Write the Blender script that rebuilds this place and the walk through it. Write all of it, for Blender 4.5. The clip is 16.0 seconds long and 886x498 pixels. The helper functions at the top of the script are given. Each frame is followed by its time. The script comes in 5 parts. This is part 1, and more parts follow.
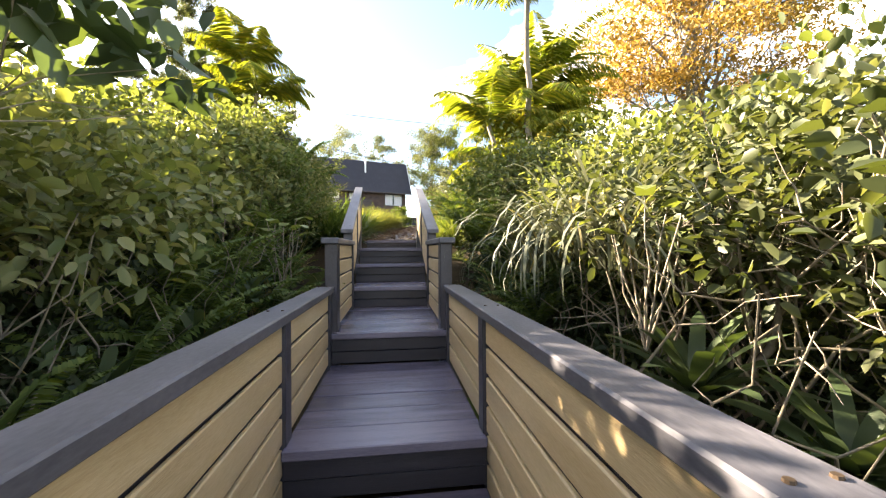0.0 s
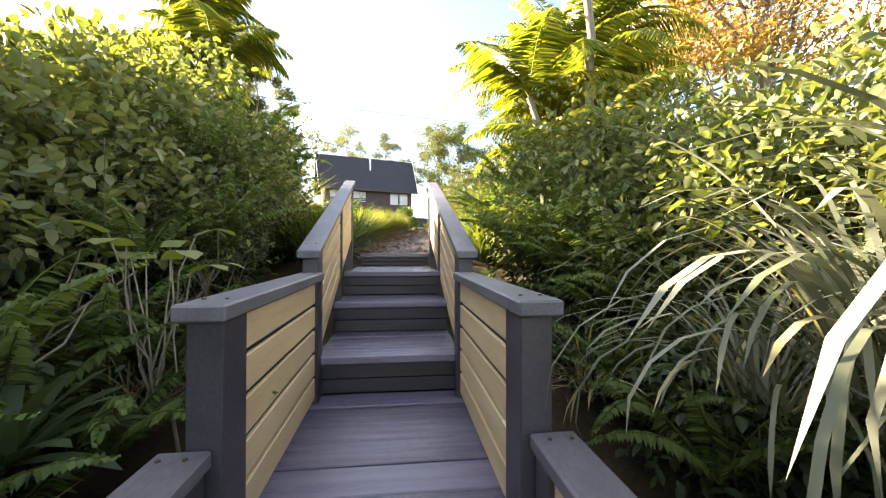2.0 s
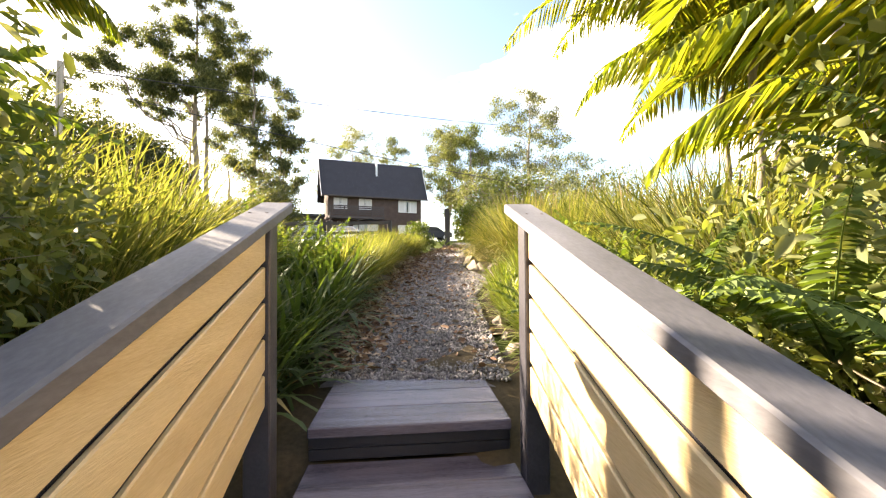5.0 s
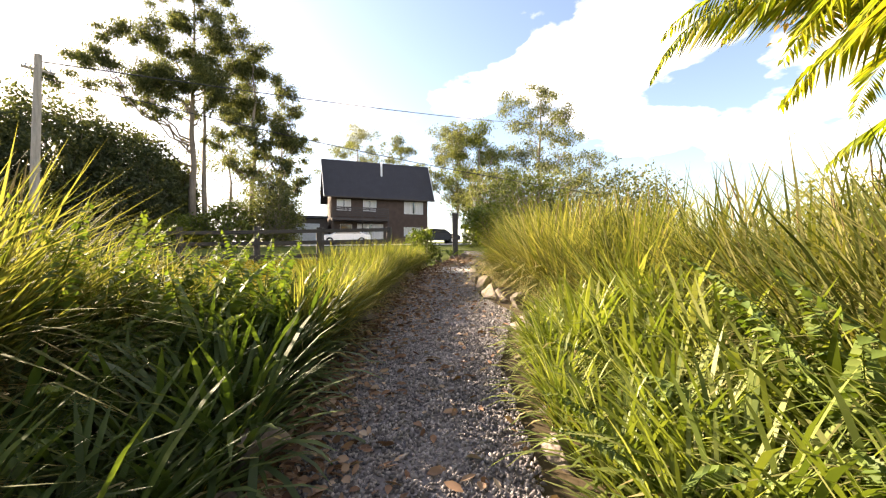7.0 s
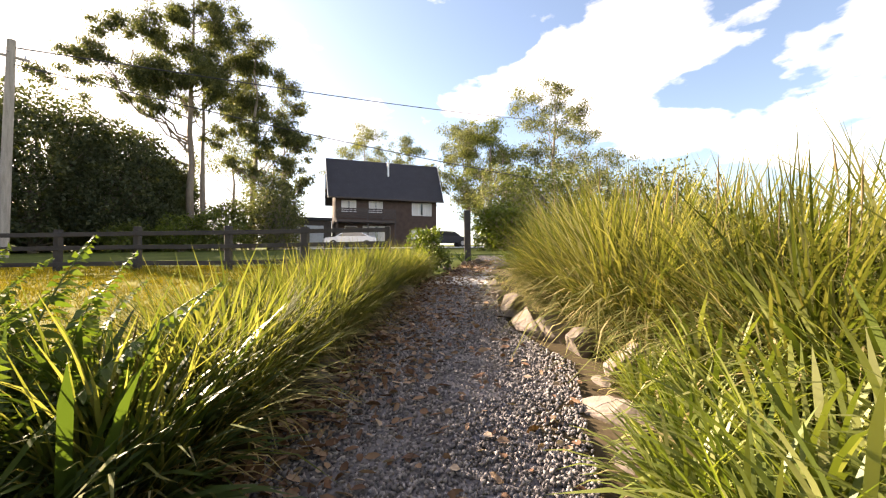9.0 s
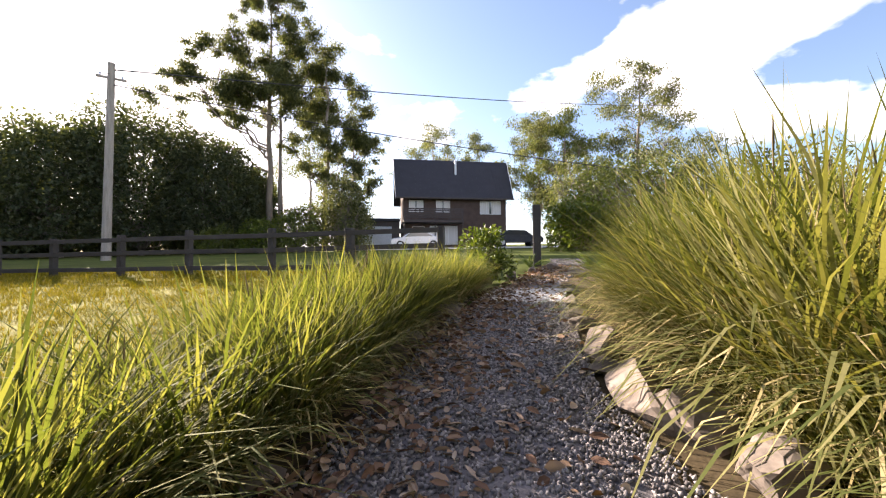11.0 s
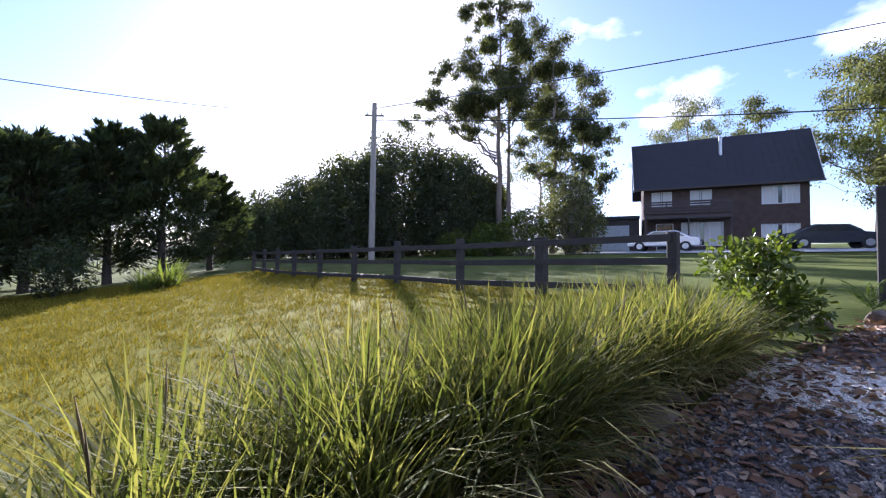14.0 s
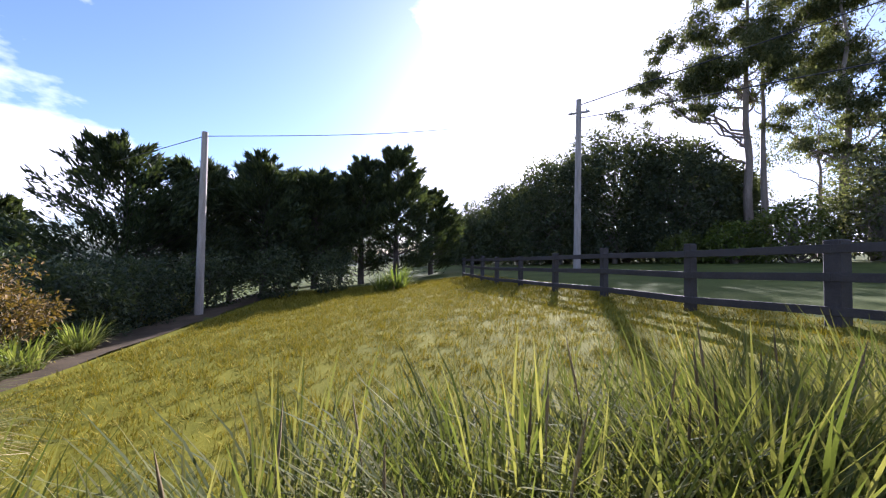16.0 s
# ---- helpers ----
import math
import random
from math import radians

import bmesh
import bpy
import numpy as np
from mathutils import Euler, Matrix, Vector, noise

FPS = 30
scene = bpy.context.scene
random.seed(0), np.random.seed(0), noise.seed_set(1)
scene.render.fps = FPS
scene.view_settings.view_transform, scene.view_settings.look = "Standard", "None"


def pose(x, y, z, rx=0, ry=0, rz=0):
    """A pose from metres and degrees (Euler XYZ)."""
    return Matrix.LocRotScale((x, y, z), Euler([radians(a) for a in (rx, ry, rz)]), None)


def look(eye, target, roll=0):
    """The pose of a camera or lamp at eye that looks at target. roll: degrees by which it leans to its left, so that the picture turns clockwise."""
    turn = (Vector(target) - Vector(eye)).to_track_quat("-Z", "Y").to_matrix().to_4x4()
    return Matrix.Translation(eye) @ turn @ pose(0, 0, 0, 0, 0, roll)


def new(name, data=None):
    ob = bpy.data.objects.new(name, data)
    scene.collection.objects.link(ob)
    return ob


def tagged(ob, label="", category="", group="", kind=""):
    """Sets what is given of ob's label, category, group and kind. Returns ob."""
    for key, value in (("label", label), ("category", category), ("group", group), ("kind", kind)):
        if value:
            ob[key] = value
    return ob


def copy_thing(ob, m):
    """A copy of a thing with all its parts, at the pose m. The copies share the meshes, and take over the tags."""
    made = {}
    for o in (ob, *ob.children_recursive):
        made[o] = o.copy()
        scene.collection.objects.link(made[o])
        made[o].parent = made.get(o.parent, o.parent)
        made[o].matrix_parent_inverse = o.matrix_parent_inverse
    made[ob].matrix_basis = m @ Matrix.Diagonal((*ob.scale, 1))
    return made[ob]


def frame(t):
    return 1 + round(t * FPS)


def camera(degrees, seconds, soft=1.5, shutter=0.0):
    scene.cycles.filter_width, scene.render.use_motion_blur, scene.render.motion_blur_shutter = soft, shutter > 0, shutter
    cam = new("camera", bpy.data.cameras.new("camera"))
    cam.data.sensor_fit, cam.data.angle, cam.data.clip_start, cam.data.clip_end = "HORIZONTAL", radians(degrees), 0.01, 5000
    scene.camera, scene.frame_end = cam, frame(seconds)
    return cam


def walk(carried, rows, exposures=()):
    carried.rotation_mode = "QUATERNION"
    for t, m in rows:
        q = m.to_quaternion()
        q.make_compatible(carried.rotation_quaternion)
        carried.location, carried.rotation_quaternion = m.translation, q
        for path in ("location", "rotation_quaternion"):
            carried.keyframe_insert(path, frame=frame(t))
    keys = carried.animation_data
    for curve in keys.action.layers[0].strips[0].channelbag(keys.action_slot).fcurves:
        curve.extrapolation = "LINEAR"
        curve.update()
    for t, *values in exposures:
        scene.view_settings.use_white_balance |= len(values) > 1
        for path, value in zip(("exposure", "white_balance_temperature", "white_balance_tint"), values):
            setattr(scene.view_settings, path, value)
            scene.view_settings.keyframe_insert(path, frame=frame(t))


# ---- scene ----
cam = camera(98.4, 16.0, soft=1.2)
PATH = [
    (0.0, pose(1.433, -2.380, 0.940, 90.52, 0.40, -0.69)),
    (0.5, pose(1.383, -1.939, 1.033, 90.69, 0.30, -0.47)),
    (1.0, pose(1.328, -1.503, 1.094, 90.52, 0.20, -0.34)),
    (1.5, pose(1.280, -1.026, 1.128, 90.75, 0.05, -0.12)),
    (2.0, pose(1.236, -0.510, 1.184, 90.49, -0.10, 0.09)),
    (2.5, pose(1.155, 0.062, 1.232, 91.09, -0.25, 0.21)),
    (3.0, pose(1.071, 0.631, 1.290, 91.00, -0.40, 0.52)),
    (3.5, pose(0.989, 1.212, 1.373, 91.03, -0.10, 0.77)),
    (6.0, pose(0.730, 3.640, 2.160, 91.29, 0.53, 1.68)),
    (6.5, pose(0.762, 4.044, 2.216, 90.97, 0.52, 2.05)),
    (7.0, pose(0.750, 4.459, 2.213, 91.22, 0.49, 2.47)),
    (7.5, pose(0.670, 4.909, 2.168, 91.25, 0.52, 2.79)),
    (8.0, pose(0.613, 5.409, 2.218, 91.59, 0.57, 3.09)),
    (10.5, pose(0.725, 7.648, 2.335, 91.69, -0.19, 9.55)),
    (11.0, pose(0.725, 7.905, 2.396, 91.68, 0.48, 14.55)),
    (11.5, pose(0.709, 8.176, 2.455, 91.49, 0.45, 19.82)),
    (12.0, pose(0.698, 8.578, 2.499, 91.77, 0.61, 25.20)),
    (12.5, pose(0.729, 8.923, 2.563, 91.81, 0.36, 30.59)),
    (13.0, pose(0.708, 9.247, 2.604, 91.99, 0.29, 35.92)),
    (13.5, pose(0.670, 9.572, 2.643, 91.71, 0.13, 41.71)),
    (14.0, pose(0.587, 9.741, 2.699, 91.61, -0.44, 49.06)),
    (14.5, pose(0.477, 9.944, 2.693, 91.69, -0.05, 58.55)),
    (15.0, pose(0.275, 10.113, 2.719, 92.12, -0.37, 66.66)),
    (15.5, pose(0.208, 10.130, 2.733, 92.24, -0.58, 73.14)),
    (16.0, pose(0.158, 10.145, 2.764, 92.08, -0.91, 79.32)),
]
EXPOSURES = [(0.0, 3.35, 7750, 15), (1.0, 3.44, 7700, 15), (3.0, 3.64, 7800, 15), (3.5, 3.62, 7800, 15), (6.0, 2.97, 8400, 17), (8.0, 2.77, 8400, 19), (10.5, 2.52, 7600, 21), (12.5, 2.42, 6150, 25), (14.0, 2.14, 5550, 28), (16.0, 1.98, 5550, 29)]
walk(cam, PATH, EXPOSURES)

# ---- sky, sun ----
SUN_AZ, SUN_EL = radians(62), radians(23)
SUN_DIR = Vector((-math.sin(SUN_AZ) * math.cos(SUN_EL), math.cos(SUN_AZ) * math.cos(SUN_EL), math.sin(SUN_EL)))
world = bpy.data.worlds.new("sky")
scene.world = world
world.use_nodes = True
wn, wl = world.node_tree.nodes, world.node_tree.links
wn.clear()
w_out = wn.new("ShaderNodeOutputWorld")
w_bg = wn.new("ShaderNodeBackground")
w_bg.inputs["Strength"].default_value = 0.060
w_sky = wn.new("ShaderNodeTexSky")
w_sky.sky_type, w_sky.sun_disc = "NISHITA", False
w_sky.sun_elevation, w_sky.sun_rotation = SUN_EL, -SUN_AZ
w_sky.air_density, w_sky.dust_density, w_sky.ozone_density = 1.0, 0.8, 2.8
w_co = wn.new("ShaderNodeTexCoord")
w_map = wn.new("ShaderNodeMapping")
w_map.inputs["Scale"].default_value = (1.0, 1.0, 2.1)
w_map.inputs["Location"].default_value = (0.62, 0.2, 0.6)
w_cl = wn.new("ShaderNodeTexNoise")
w_cl.inputs["Scale"].default_value, w_cl.inputs["Detail"].default_value, w_cl.inputs["Roughness"].default_value = 2.3, 7.0, 0.52
w_rp = wn.new("ShaderNodeValToRGB")
w_rp.color_ramp.elements[0].position, w_rp.color_ramp.elements[1].position = 0.532, 0.63
w_mix = wn.new("ShaderNodeMix")
w_mix.data_type = "RGBA"
w_mix.inputs["B"].default_value = (9.5, 9.6, 10.0, 1)
wl.new(w_co.outputs["Generated"], w_map.inputs["Vector"])
wl.new(w_map.outputs["Vector"], w_cl.inputs["Vector"])
w_sum = w_cl.outputs["Fac"]
# cloud thickens towards the sun and opens to clear sky over the house
for c_az, c_el, wide, tight, add in ((62, 23, 24, 8, 0.08), (-1, 24, 21, 9, -0.11), (-36, 24, 24, 12, 0.07), (6, 44, 14, 7, 0.10), (102, 28, 26, 10, -0.09), (126, 12, 9, 3, 0.16), (110, 9, 5, 2, 0.14), (82, 13, 6, 2, 0.12)):
    w_dot, w_rng, w_add = wn.new("ShaderNodeVectorMath"), wn.new("ShaderNodeMapRange"), wn.new("ShaderNodeMath")
    w_dot.operation = "DOT_PRODUCT"
    w_dot.inputs[1].default_value = (-math.sin(radians(c_az)) * math.cos(radians(c_el)), math.cos(radians(c_az)) * math.cos(radians(c_el)), math.sin(radians(c_el)))
    w_rng.inputs["From Min"].default_value, w_rng.inputs["From Max"].default_value = math.cos(radians(wide)), math.cos(radians(tight))
    w_rng.inputs["To Min"].default_value, w_rng.inputs["To Max"].default_value = 0.0, add
    wl.new(w_co.outputs["Generated"], w_dot.inputs[0])
    wl.new(w_dot.outputs["Value"], w_rng.inputs["Value"])
    wl.new(w_sum, w_add.inputs[0])
    wl.new(w_rng.outputs["Result"], w_add.inputs[1])
    w_sum = w_add.outputs["Value"]
wl.new(w_sum, w_rp.inputs["Fac"])
wl.new(w_rp.outputs["Color"], w_mix.inputs["Factor"])
wl.new(w_sky.outputs["Color"], w_mix.inputs["A"])
wl.new(w_mix.outputs["Result"], w_bg.inputs["Color"])
wl.new(w_bg.outputs["Background"], w_out.inputs["Surface"])

sun = new("sun", bpy.data.lights.new("sun", "SUN"))
sun.data.energy, sun.data.angle, sun.data.color = 5.0, radians(0.6), (1.0, 0.93, 0.80)
sun.matrix_world = look((0, 0, 60), Vector((0, 0, 60)) - SUN_DIR)


# ---- materials ----
def shader(name):
    m = bpy.data.materials.new(name)
    m.use_nodes = True
    return m, m.node_tree.nodes, m.node_tree.links, m.node_tree.nodes["Principled BSDF"]


def solid(name, dark, light, rough=0.6, metal=0.0, scale=6.0, fine=60.0, bump=0.15, stretch=(1, 1, 1), vary=0.0, spec=0.5):
    """Two tones mixed by coarse stains and fine grain, with relief of the grain."""
    m, n, l, b = shader(name)
    co = n.new("ShaderNodeTexCoord")
    mp = n.new("ShaderNodeMapping")
    mp.inputs["Scale"].default_value = stretch
    l.new(co.outputs["Object"], mp.inputs["Vector"])
    big = n.new("ShaderNodeTexNoise")
    big.inputs["Scale"].default_value, big.inputs["Detail"].default_value = scale, 4
    small = n.new("ShaderNodeTexNoise")
    small.inputs["Scale"].default_value, small.inputs["Detail"].default_value = fine, 3
    l.new(mp.outputs["Vector"], big.inputs["Vector"])
    l.new(mp.outputs["Vector"], small.inputs["Vector"])
    add = n.new("ShaderNodeMath")
    add.operation = "MULTIPLY_ADD"
    add.inputs[1].default_value, add.inputs[2].default_value = 0.45, 0.0
    l.new(small.outputs["Fac"], add.inputs[0])
    mul = n.new("ShaderNodeMath")
    mul.operation = "MULTIPLY_ADD"
    mul.inputs[1].default_value = 0.7
    l.new(big.outputs["Fac"], mul.inputs[0])
    l.new(add.outputs[0], mul.inputs[2])
    last = mul.outputs[0]
    if vary:
        info = n.new("ShaderNodeObjectInfo")
        va = n.new("ShaderNodeMath")
        va.operation = "MULTIPLY_ADD"
        va.inputs[1].default_value = vary
        l.new(info.outputs["Random"], va.inputs[0])
        l.new(last, va.inputs[2])
        last = va.outputs[0]
    rp = n.new("ShaderNodeValToRGB")
    rp.color_ramp.elements[0].position, rp.color_ramp.elements[1].position = 0.35 + vary * 0.3, 0.85 + vary * 0.3
    rp.color_ramp.elements[0].color, rp.color_ramp.elements[1].color = (*dark, 1), (*light, 1)
    l.new(last, rp.inputs["Fac"])
    l.new(rp.outputs["Color"], b.inputs["Base Color"])
    b.inputs["Roughness"].default_value, b.inputs["Metallic"].default_value = rough, metal
    b.inputs["Specular IOR Level"].default_value = spec
    bp = n.new("ShaderNodeBump")
    bp.inputs["Strength"].default_value, bp.inputs["Distance"].default_value = bump, 0.01
    l.new(mul.outputs[0], bp.inputs["Height"])
    l.new(bp.outputs["Normal"], b.inputs["Normal"])
    return m


def leafy(name, tones, rough=0.45, glow=0.35, warm=(1.25, 1.25, 0.45), per_thing=0.25, spec=0.32):
    """Leaf shader: a tone per leaf and per plant, and light that shines through the blade."""
    m, n, l, b = shader(name)
    geo = n.new("ShaderNodeNewGeometry")
    info = n.new("ShaderNodeObjectInfo")
    mx = n.new("ShaderNodeMath")
    mx.operation = "MULTIPLY_ADD"
    mx.inputs[1].default_value = per_thing
    sc = n.new("ShaderNodeMath")
    sc.operation = "MULTIPLY"
    sc.inputs[1].default_value = 1.0 - per_thing
    l.new(geo.outputs["Random Per Island"], sc.inputs[0])
    l.new(info.outputs["Random"], mx.inputs[0])
    l.new(sc.outputs[0], mx.inputs[2])
    rp = n.new("ShaderNodeValToRGB")
    while len(rp.color_ramp.elements) < len(tones):
        rp.color_ramp.elements.new(0.5)
    for i, c in enumerate(tones):
        rp.color_ramp.elements[i].position = i / (len(tones) - 1)
        rp.color_ramp.elements[i].color = (*c, 1)
    l.new(mx.outputs[0], rp.inputs["Fac"])
    l.new(rp.outputs["Color"], b.inputs["Base Color"])
    b.inputs["Roughness"].default_value = rough + 0.1
    b.inputs["Specular IOR Level"].default_value = spec
    tr = n.new("ShaderNodeBsdfTranslucent")
    tint = n.new("ShaderNodeMix")
    tint.data_type, tint.blend_type = "RGBA", "MULTIPLY"
    tint.inputs["Factor"].default_value = 1.0
    tint.inputs["B"].default_value = (*warm, 1)
    l.new(rp.outputs["Color"], tint.inputs["A"])
    l.new(tint.outputs["Result"], tr.inputs["Color"])
    ms = n.new("ShaderNodeMixShader")
    ms.inputs["Fac"].default_value = glow
    l.new(b.outputs["BSDF"], ms.inputs[1])
    l.new(tr.outputs["BSDF"], ms.inputs[2])
    l.new(ms.outputs["Shader"], n["Material Output"].inputs["Surface"])
    return m


M_DARK = solid("charcoal_paint", (0.022, 0.021, 0.028), (0.055, 0.053, 0.066), 0.42, scale=5, fine=90, bump=0.25, stretch=(1, 1, 1), vary=0.2)
M_RAIL = solid("weathered_rail_paint", (0.048, 0.048, 0.058), (0.135, 0.132, 0.148), 0.5, scale=3, fine=45, bump=0.12, stretch=(2.5, 0.8, 2.5), vary=0.15)
M_DECK = solid("deck_paint", (0.055, 0.051, 0.076), (0.15, 0.139, 0.19), 0.24, scale=4, fine=70, bump=0.35, stretch=(0.5, 5, 5), vary=0.3)
M_CREAM = solid("cream_paint", (0.41, 0.29, 0.145), (0.61, 0.475, 0.28), 0.5, scale=3, fine=60, bump=0.25, stretch=(5, 0.6, 5), vary=0.15)
# near-black tone puts the shade of risers and board gaps into the colour
M_RISER = solid("shaded_riser_and_gap_paint", (0.007, 0.007, 0.011), (0.021, 0.020, 0.030), 0.45, scale=4, fine=70, bump=0.3, stretch=(0.5, 5, 5), vary=0.2)
M_SCREW = solid("rusty_screw", (0.05, 0.035, 0.025), (0.12, 0.08, 0.05), 0.5, metal=0.6)
M_SOIL = solid("soil", (0.035, 0.028, 0.018), (0.10, 0.075, 0.045), 0.95, scale=2, fine=40, bump=0.6, spec=0.08)
# grass kept darker than the lawn: tree shade beyond the fence, as colour
M_PADDOCK = solid("tree_shaded_paddock", (0.038, 0.055, 0.014), (0.105, 0.122, 0.032), 0.95, scale=0.5, fine=14, bump=0.6, spec=0.04)
M_LAWN = solid("lawn_base", (0.066, 0.072, 0.009), (0.18, 0.166, 0.018), 0.95, scale=1.2, fine=55, bump=0.8, spec=0.04)
M_GRAVEL = solid("gravel_bed", (0.060, 0.054, 0.060), (0.18, 0.165, 0.175), 0.9, scale=3, fine=75, bump=0.9)
M_STONE = solid("sandstone", (0.070, 0.057, 0.050), (0.205, 0.165, 0.142), 0.9, scale=9, fine=45, bump=0.7, vary=0.25)
M_LITTER = leafy("leaf_litter", [(0.07, 0.035, 0.022), (0.15, 0.080, 0.05), (0.26, 0.17, 0.115), (0.48, 0.40, 0.33)], 0.7, 0.1)
M_BARK = solid("grey_bark", (0.10, 0.085, 0.07), (0.28, 0.24, 0.20), 0.85, scale=3, fine=20, bump=0.6, stretch=(3, 3, 0.6))
M_CONEBARK = solid("dark_conifer_bark", (0.035, 0.028, 0.022), (0.09, 0.075, 0.06), 0.9, scale=3, fine=20, bump=0.6, stretch=(3, 3, 0.6))
M_GUMBARK = solid("gum_bark", (0.11, 0.085, 0.065), (0.30, 0.24, 0.19), 0.75, scale=1.2, fine=9, bump=0.4, stretch=(2, 2, 0.4))
M_TWIG = solid("pale_twig", (0.14, 0.115, 0.08), (0.32, 0.27, 0.20), 0.8, scale=9, fine=50, bump=0.3)
M_POLE = solid("weathered_pole", (0.20, 0.175, 0.15), (0.42, 0.38, 0.34), 0.8, scale=3, fine=30, bump=0.4, stretch=(4, 4, 0.4))
M_FENCE = solid("dark_fence_timber", (0.016, 0.014, 0.014), (0.045, 0.040, 0.040), 0.7, scale=4, fine=45, bump=0.5)
M_ROOF = solid("dark_roof_steel", (0.011, 0.012, 0.018), (0.022, 0.023, 0.033), 0.62, scale=1.5, fine=30, bump=0.1)
M_BRICK = solid("red_brown_brick", (0.048, 0.030, 0.024), (0.098, 0.062, 0.049), 0.85, scale=2.5, fine=18, bump=0.5)
M_BALC = solid("dark_stained_timber", (0.030, 0.022, 0.020), (0.07, 0.05, 0.045), 0.6)
M_WHITE = solid("white_paint", (0.62, 0.62, 0.61), (0.80, 0.80, 0.79), 0.4, bump=0.05)
M_GREYDOOR = solid("pale_grey_steel", (0.36, 0.38, 0.40), (0.50, 0.52, 0.54), 0.45, bump=0.05)
M_BLIND = solid("pale_curtain", (0.50, 0.48, 0.46), (0.72, 0.70, 0.68), 0.7, scale=2, fine=8, bump=0.3, stretch=(9, 9, 0.2))
M_DRIVE = solid("concrete_drive", (0.36, 0.36, 0.37), (0.56, 0.56, 0.57), 0.8, scale=0.7, fine=9, bump=0.2)
M_CAR = solid("silver_car_paint", (0.48, 0.49, 0.52), (0.60, 0.61, 0.64), 0.25, metal=0.4, bump=0.0)
M_CARDARK = solid("dark_car_paint", (0.05, 0.055, 0.065), (0.08, 0.085, 0.10), 0.22, metal=0.3, bump=0.0)
M_TYRE = solid("tyre_rubber", (0.015, 0.015, 0.016), (0.03, 0.03, 0.03), 0.8)
M_STEEL = solid("galvanised_steel", (0.42, 0.43, 0.45), (0.62, 0.63, 0.65), 0.35, metal=0.7, bump=0.05)
M_WIRE = solid("black_cable", (0.02, 0.02, 0.022), (0.035, 0.035, 0.04), 0.6, bump=0.0)
M_HILL = solid("far_woods", (0.030, 0.045, 0.028), (0.075, 0.095, 0.055), 0.95, scale=0.25, fine=2.5, bump=0.8)

M_GLASS, _n, _l, _b = shader("window_glass")
_b.inputs["Base Color"].default_value = (0.03, 0.035, 0.04, 1)
_b.inputs["Roughness"].default_value, _b.inputs["Specular IOR Level"].default_value = 0.04, 1.0

L_HEDGE = leafy("hedge_leaf", [(0.060, 0.080, 0.033), (0.112, 0.138, 0.053), (0.175, 0.192, 0.077), (0.275, 0.268, 0.13)], 0.42, 0.40)
L_VARI = leafy("pale_round_leaf", [(0.036, 0.050, 0.019), (0.064, 0.078, 0.031), (0.105, 0.115, 0.053), (0.19, 0.19, 0.11)], 0.40, 0.34)
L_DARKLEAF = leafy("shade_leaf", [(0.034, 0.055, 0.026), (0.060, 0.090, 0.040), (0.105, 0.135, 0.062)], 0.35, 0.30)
L_FERN = leafy("fern_leaf", [(0.055, 0.095, 0.022), (0.095, 0.14, 0.032), (0.14, 0.18, 0.045)], 0.5, 0.40)
L_PALM = leafy("golden_cane_leaf", [(0.09, 0.13, 0.022), (0.165, 0.205, 0.034), (0.27, 0.27, 0.05), (0.40, 0.33, 0.07)], 0.4, 0.5, (1.2, 1.2, 0.4))
L_GRASS = leafy("tussock_blade", [(0.048, 0.064, 0.020), (0.092, 0.110, 0.034), (0.178, 0.175, 0.070), (0.29, 0.27, 0.13)], 0.65, 0.48, (1.25, 1.25, 0.5), spec=0.12)
L_STRAP = leafy("strap_blade", [(0.075, 0.108, 0.026), (0.12, 0.155, 0.036), (0.18, 0.205, 0.056), (0.30, 0.30, 0.14)], 0.38, 0.40, (1.2, 1.25, 0.5))
L_STRAW = leafy("straw_blade", [(0.20, 0.16, 0.075), (0.34, 0.28, 0.14), (0.48, 0.41, 0.24)], 0.7, 0.30, spec=0.12)
# strap leaf tones darkened to hold the shade left of the path
L_SHADESTRAP = leafy("shade_darkened_strap", [(0.030, 0.054, 0.016), (0.054, 0.088, 0.025), (0.095, 0.135, 0.038)], 0.4, 0.36)
L_PALE = leafy("pale_hanging_blade", [(0.085, 0.10, 0.055), (0.15, 0.16, 0.105), (0.27, 0.275, 0.21)], 0.45, 0.22, (1.1, 1.1, 0.75))
L_LAWN = leafy("lawn_blade", [(0.074, 0.082, 0.012), (0.138, 0.130, 0.018), (0.20, 0.17, 0.024), (0.29, 0.235, 0.045)], 0.85, 0.25, (1.25, 1.15, 0.25), spec=0.06)
L_GUM = leafy("gum_leaf", [(0.042, 0.056, 0.026), (0.075, 0.090, 0.040), (0.125, 0.135, 0.064), (0.19, 0.19, 0.10)], 0.5, 0.48, (1.2, 1.2, 0.6))
L_YGUM = leafy("yellow_green_leaf", [(0.068, 0.092, 0.022), (0.115, 0.142, 0.035), (0.17, 0.182, 0.05)], 0.45, 0.30)
L_CONE = leafy("conifer_spray", [(0.022, 0.034, 0.021), (0.044, 0.061, 0.030), (0.080, 0.098, 0.046)], 0.6, 0.32)
L_DOME = leafy("dark_dome_leaf", [(0.038, 0.050, 0.032), (0.066, 0.080, 0.048), (0.105, 0.118, 0.070)], 0.8, 0.40)
L_GOLD = leafy("golden_leaf", [(0.17, 0.115, 0.035), (0.30, 0.205, 0.062), (0.42, 0.30, 0.10), (0.52, 0.41, 0.19)], 0.5, 0.40, (1.2, 1.0, 0.5))
L_BUSH = leafy("glossy_bush_leaf", [(0.045, 0.075, 0.014), (0.085, 0.12, 0.022), (0.15, 0.18, 0.040)], 0.28, 0.35)
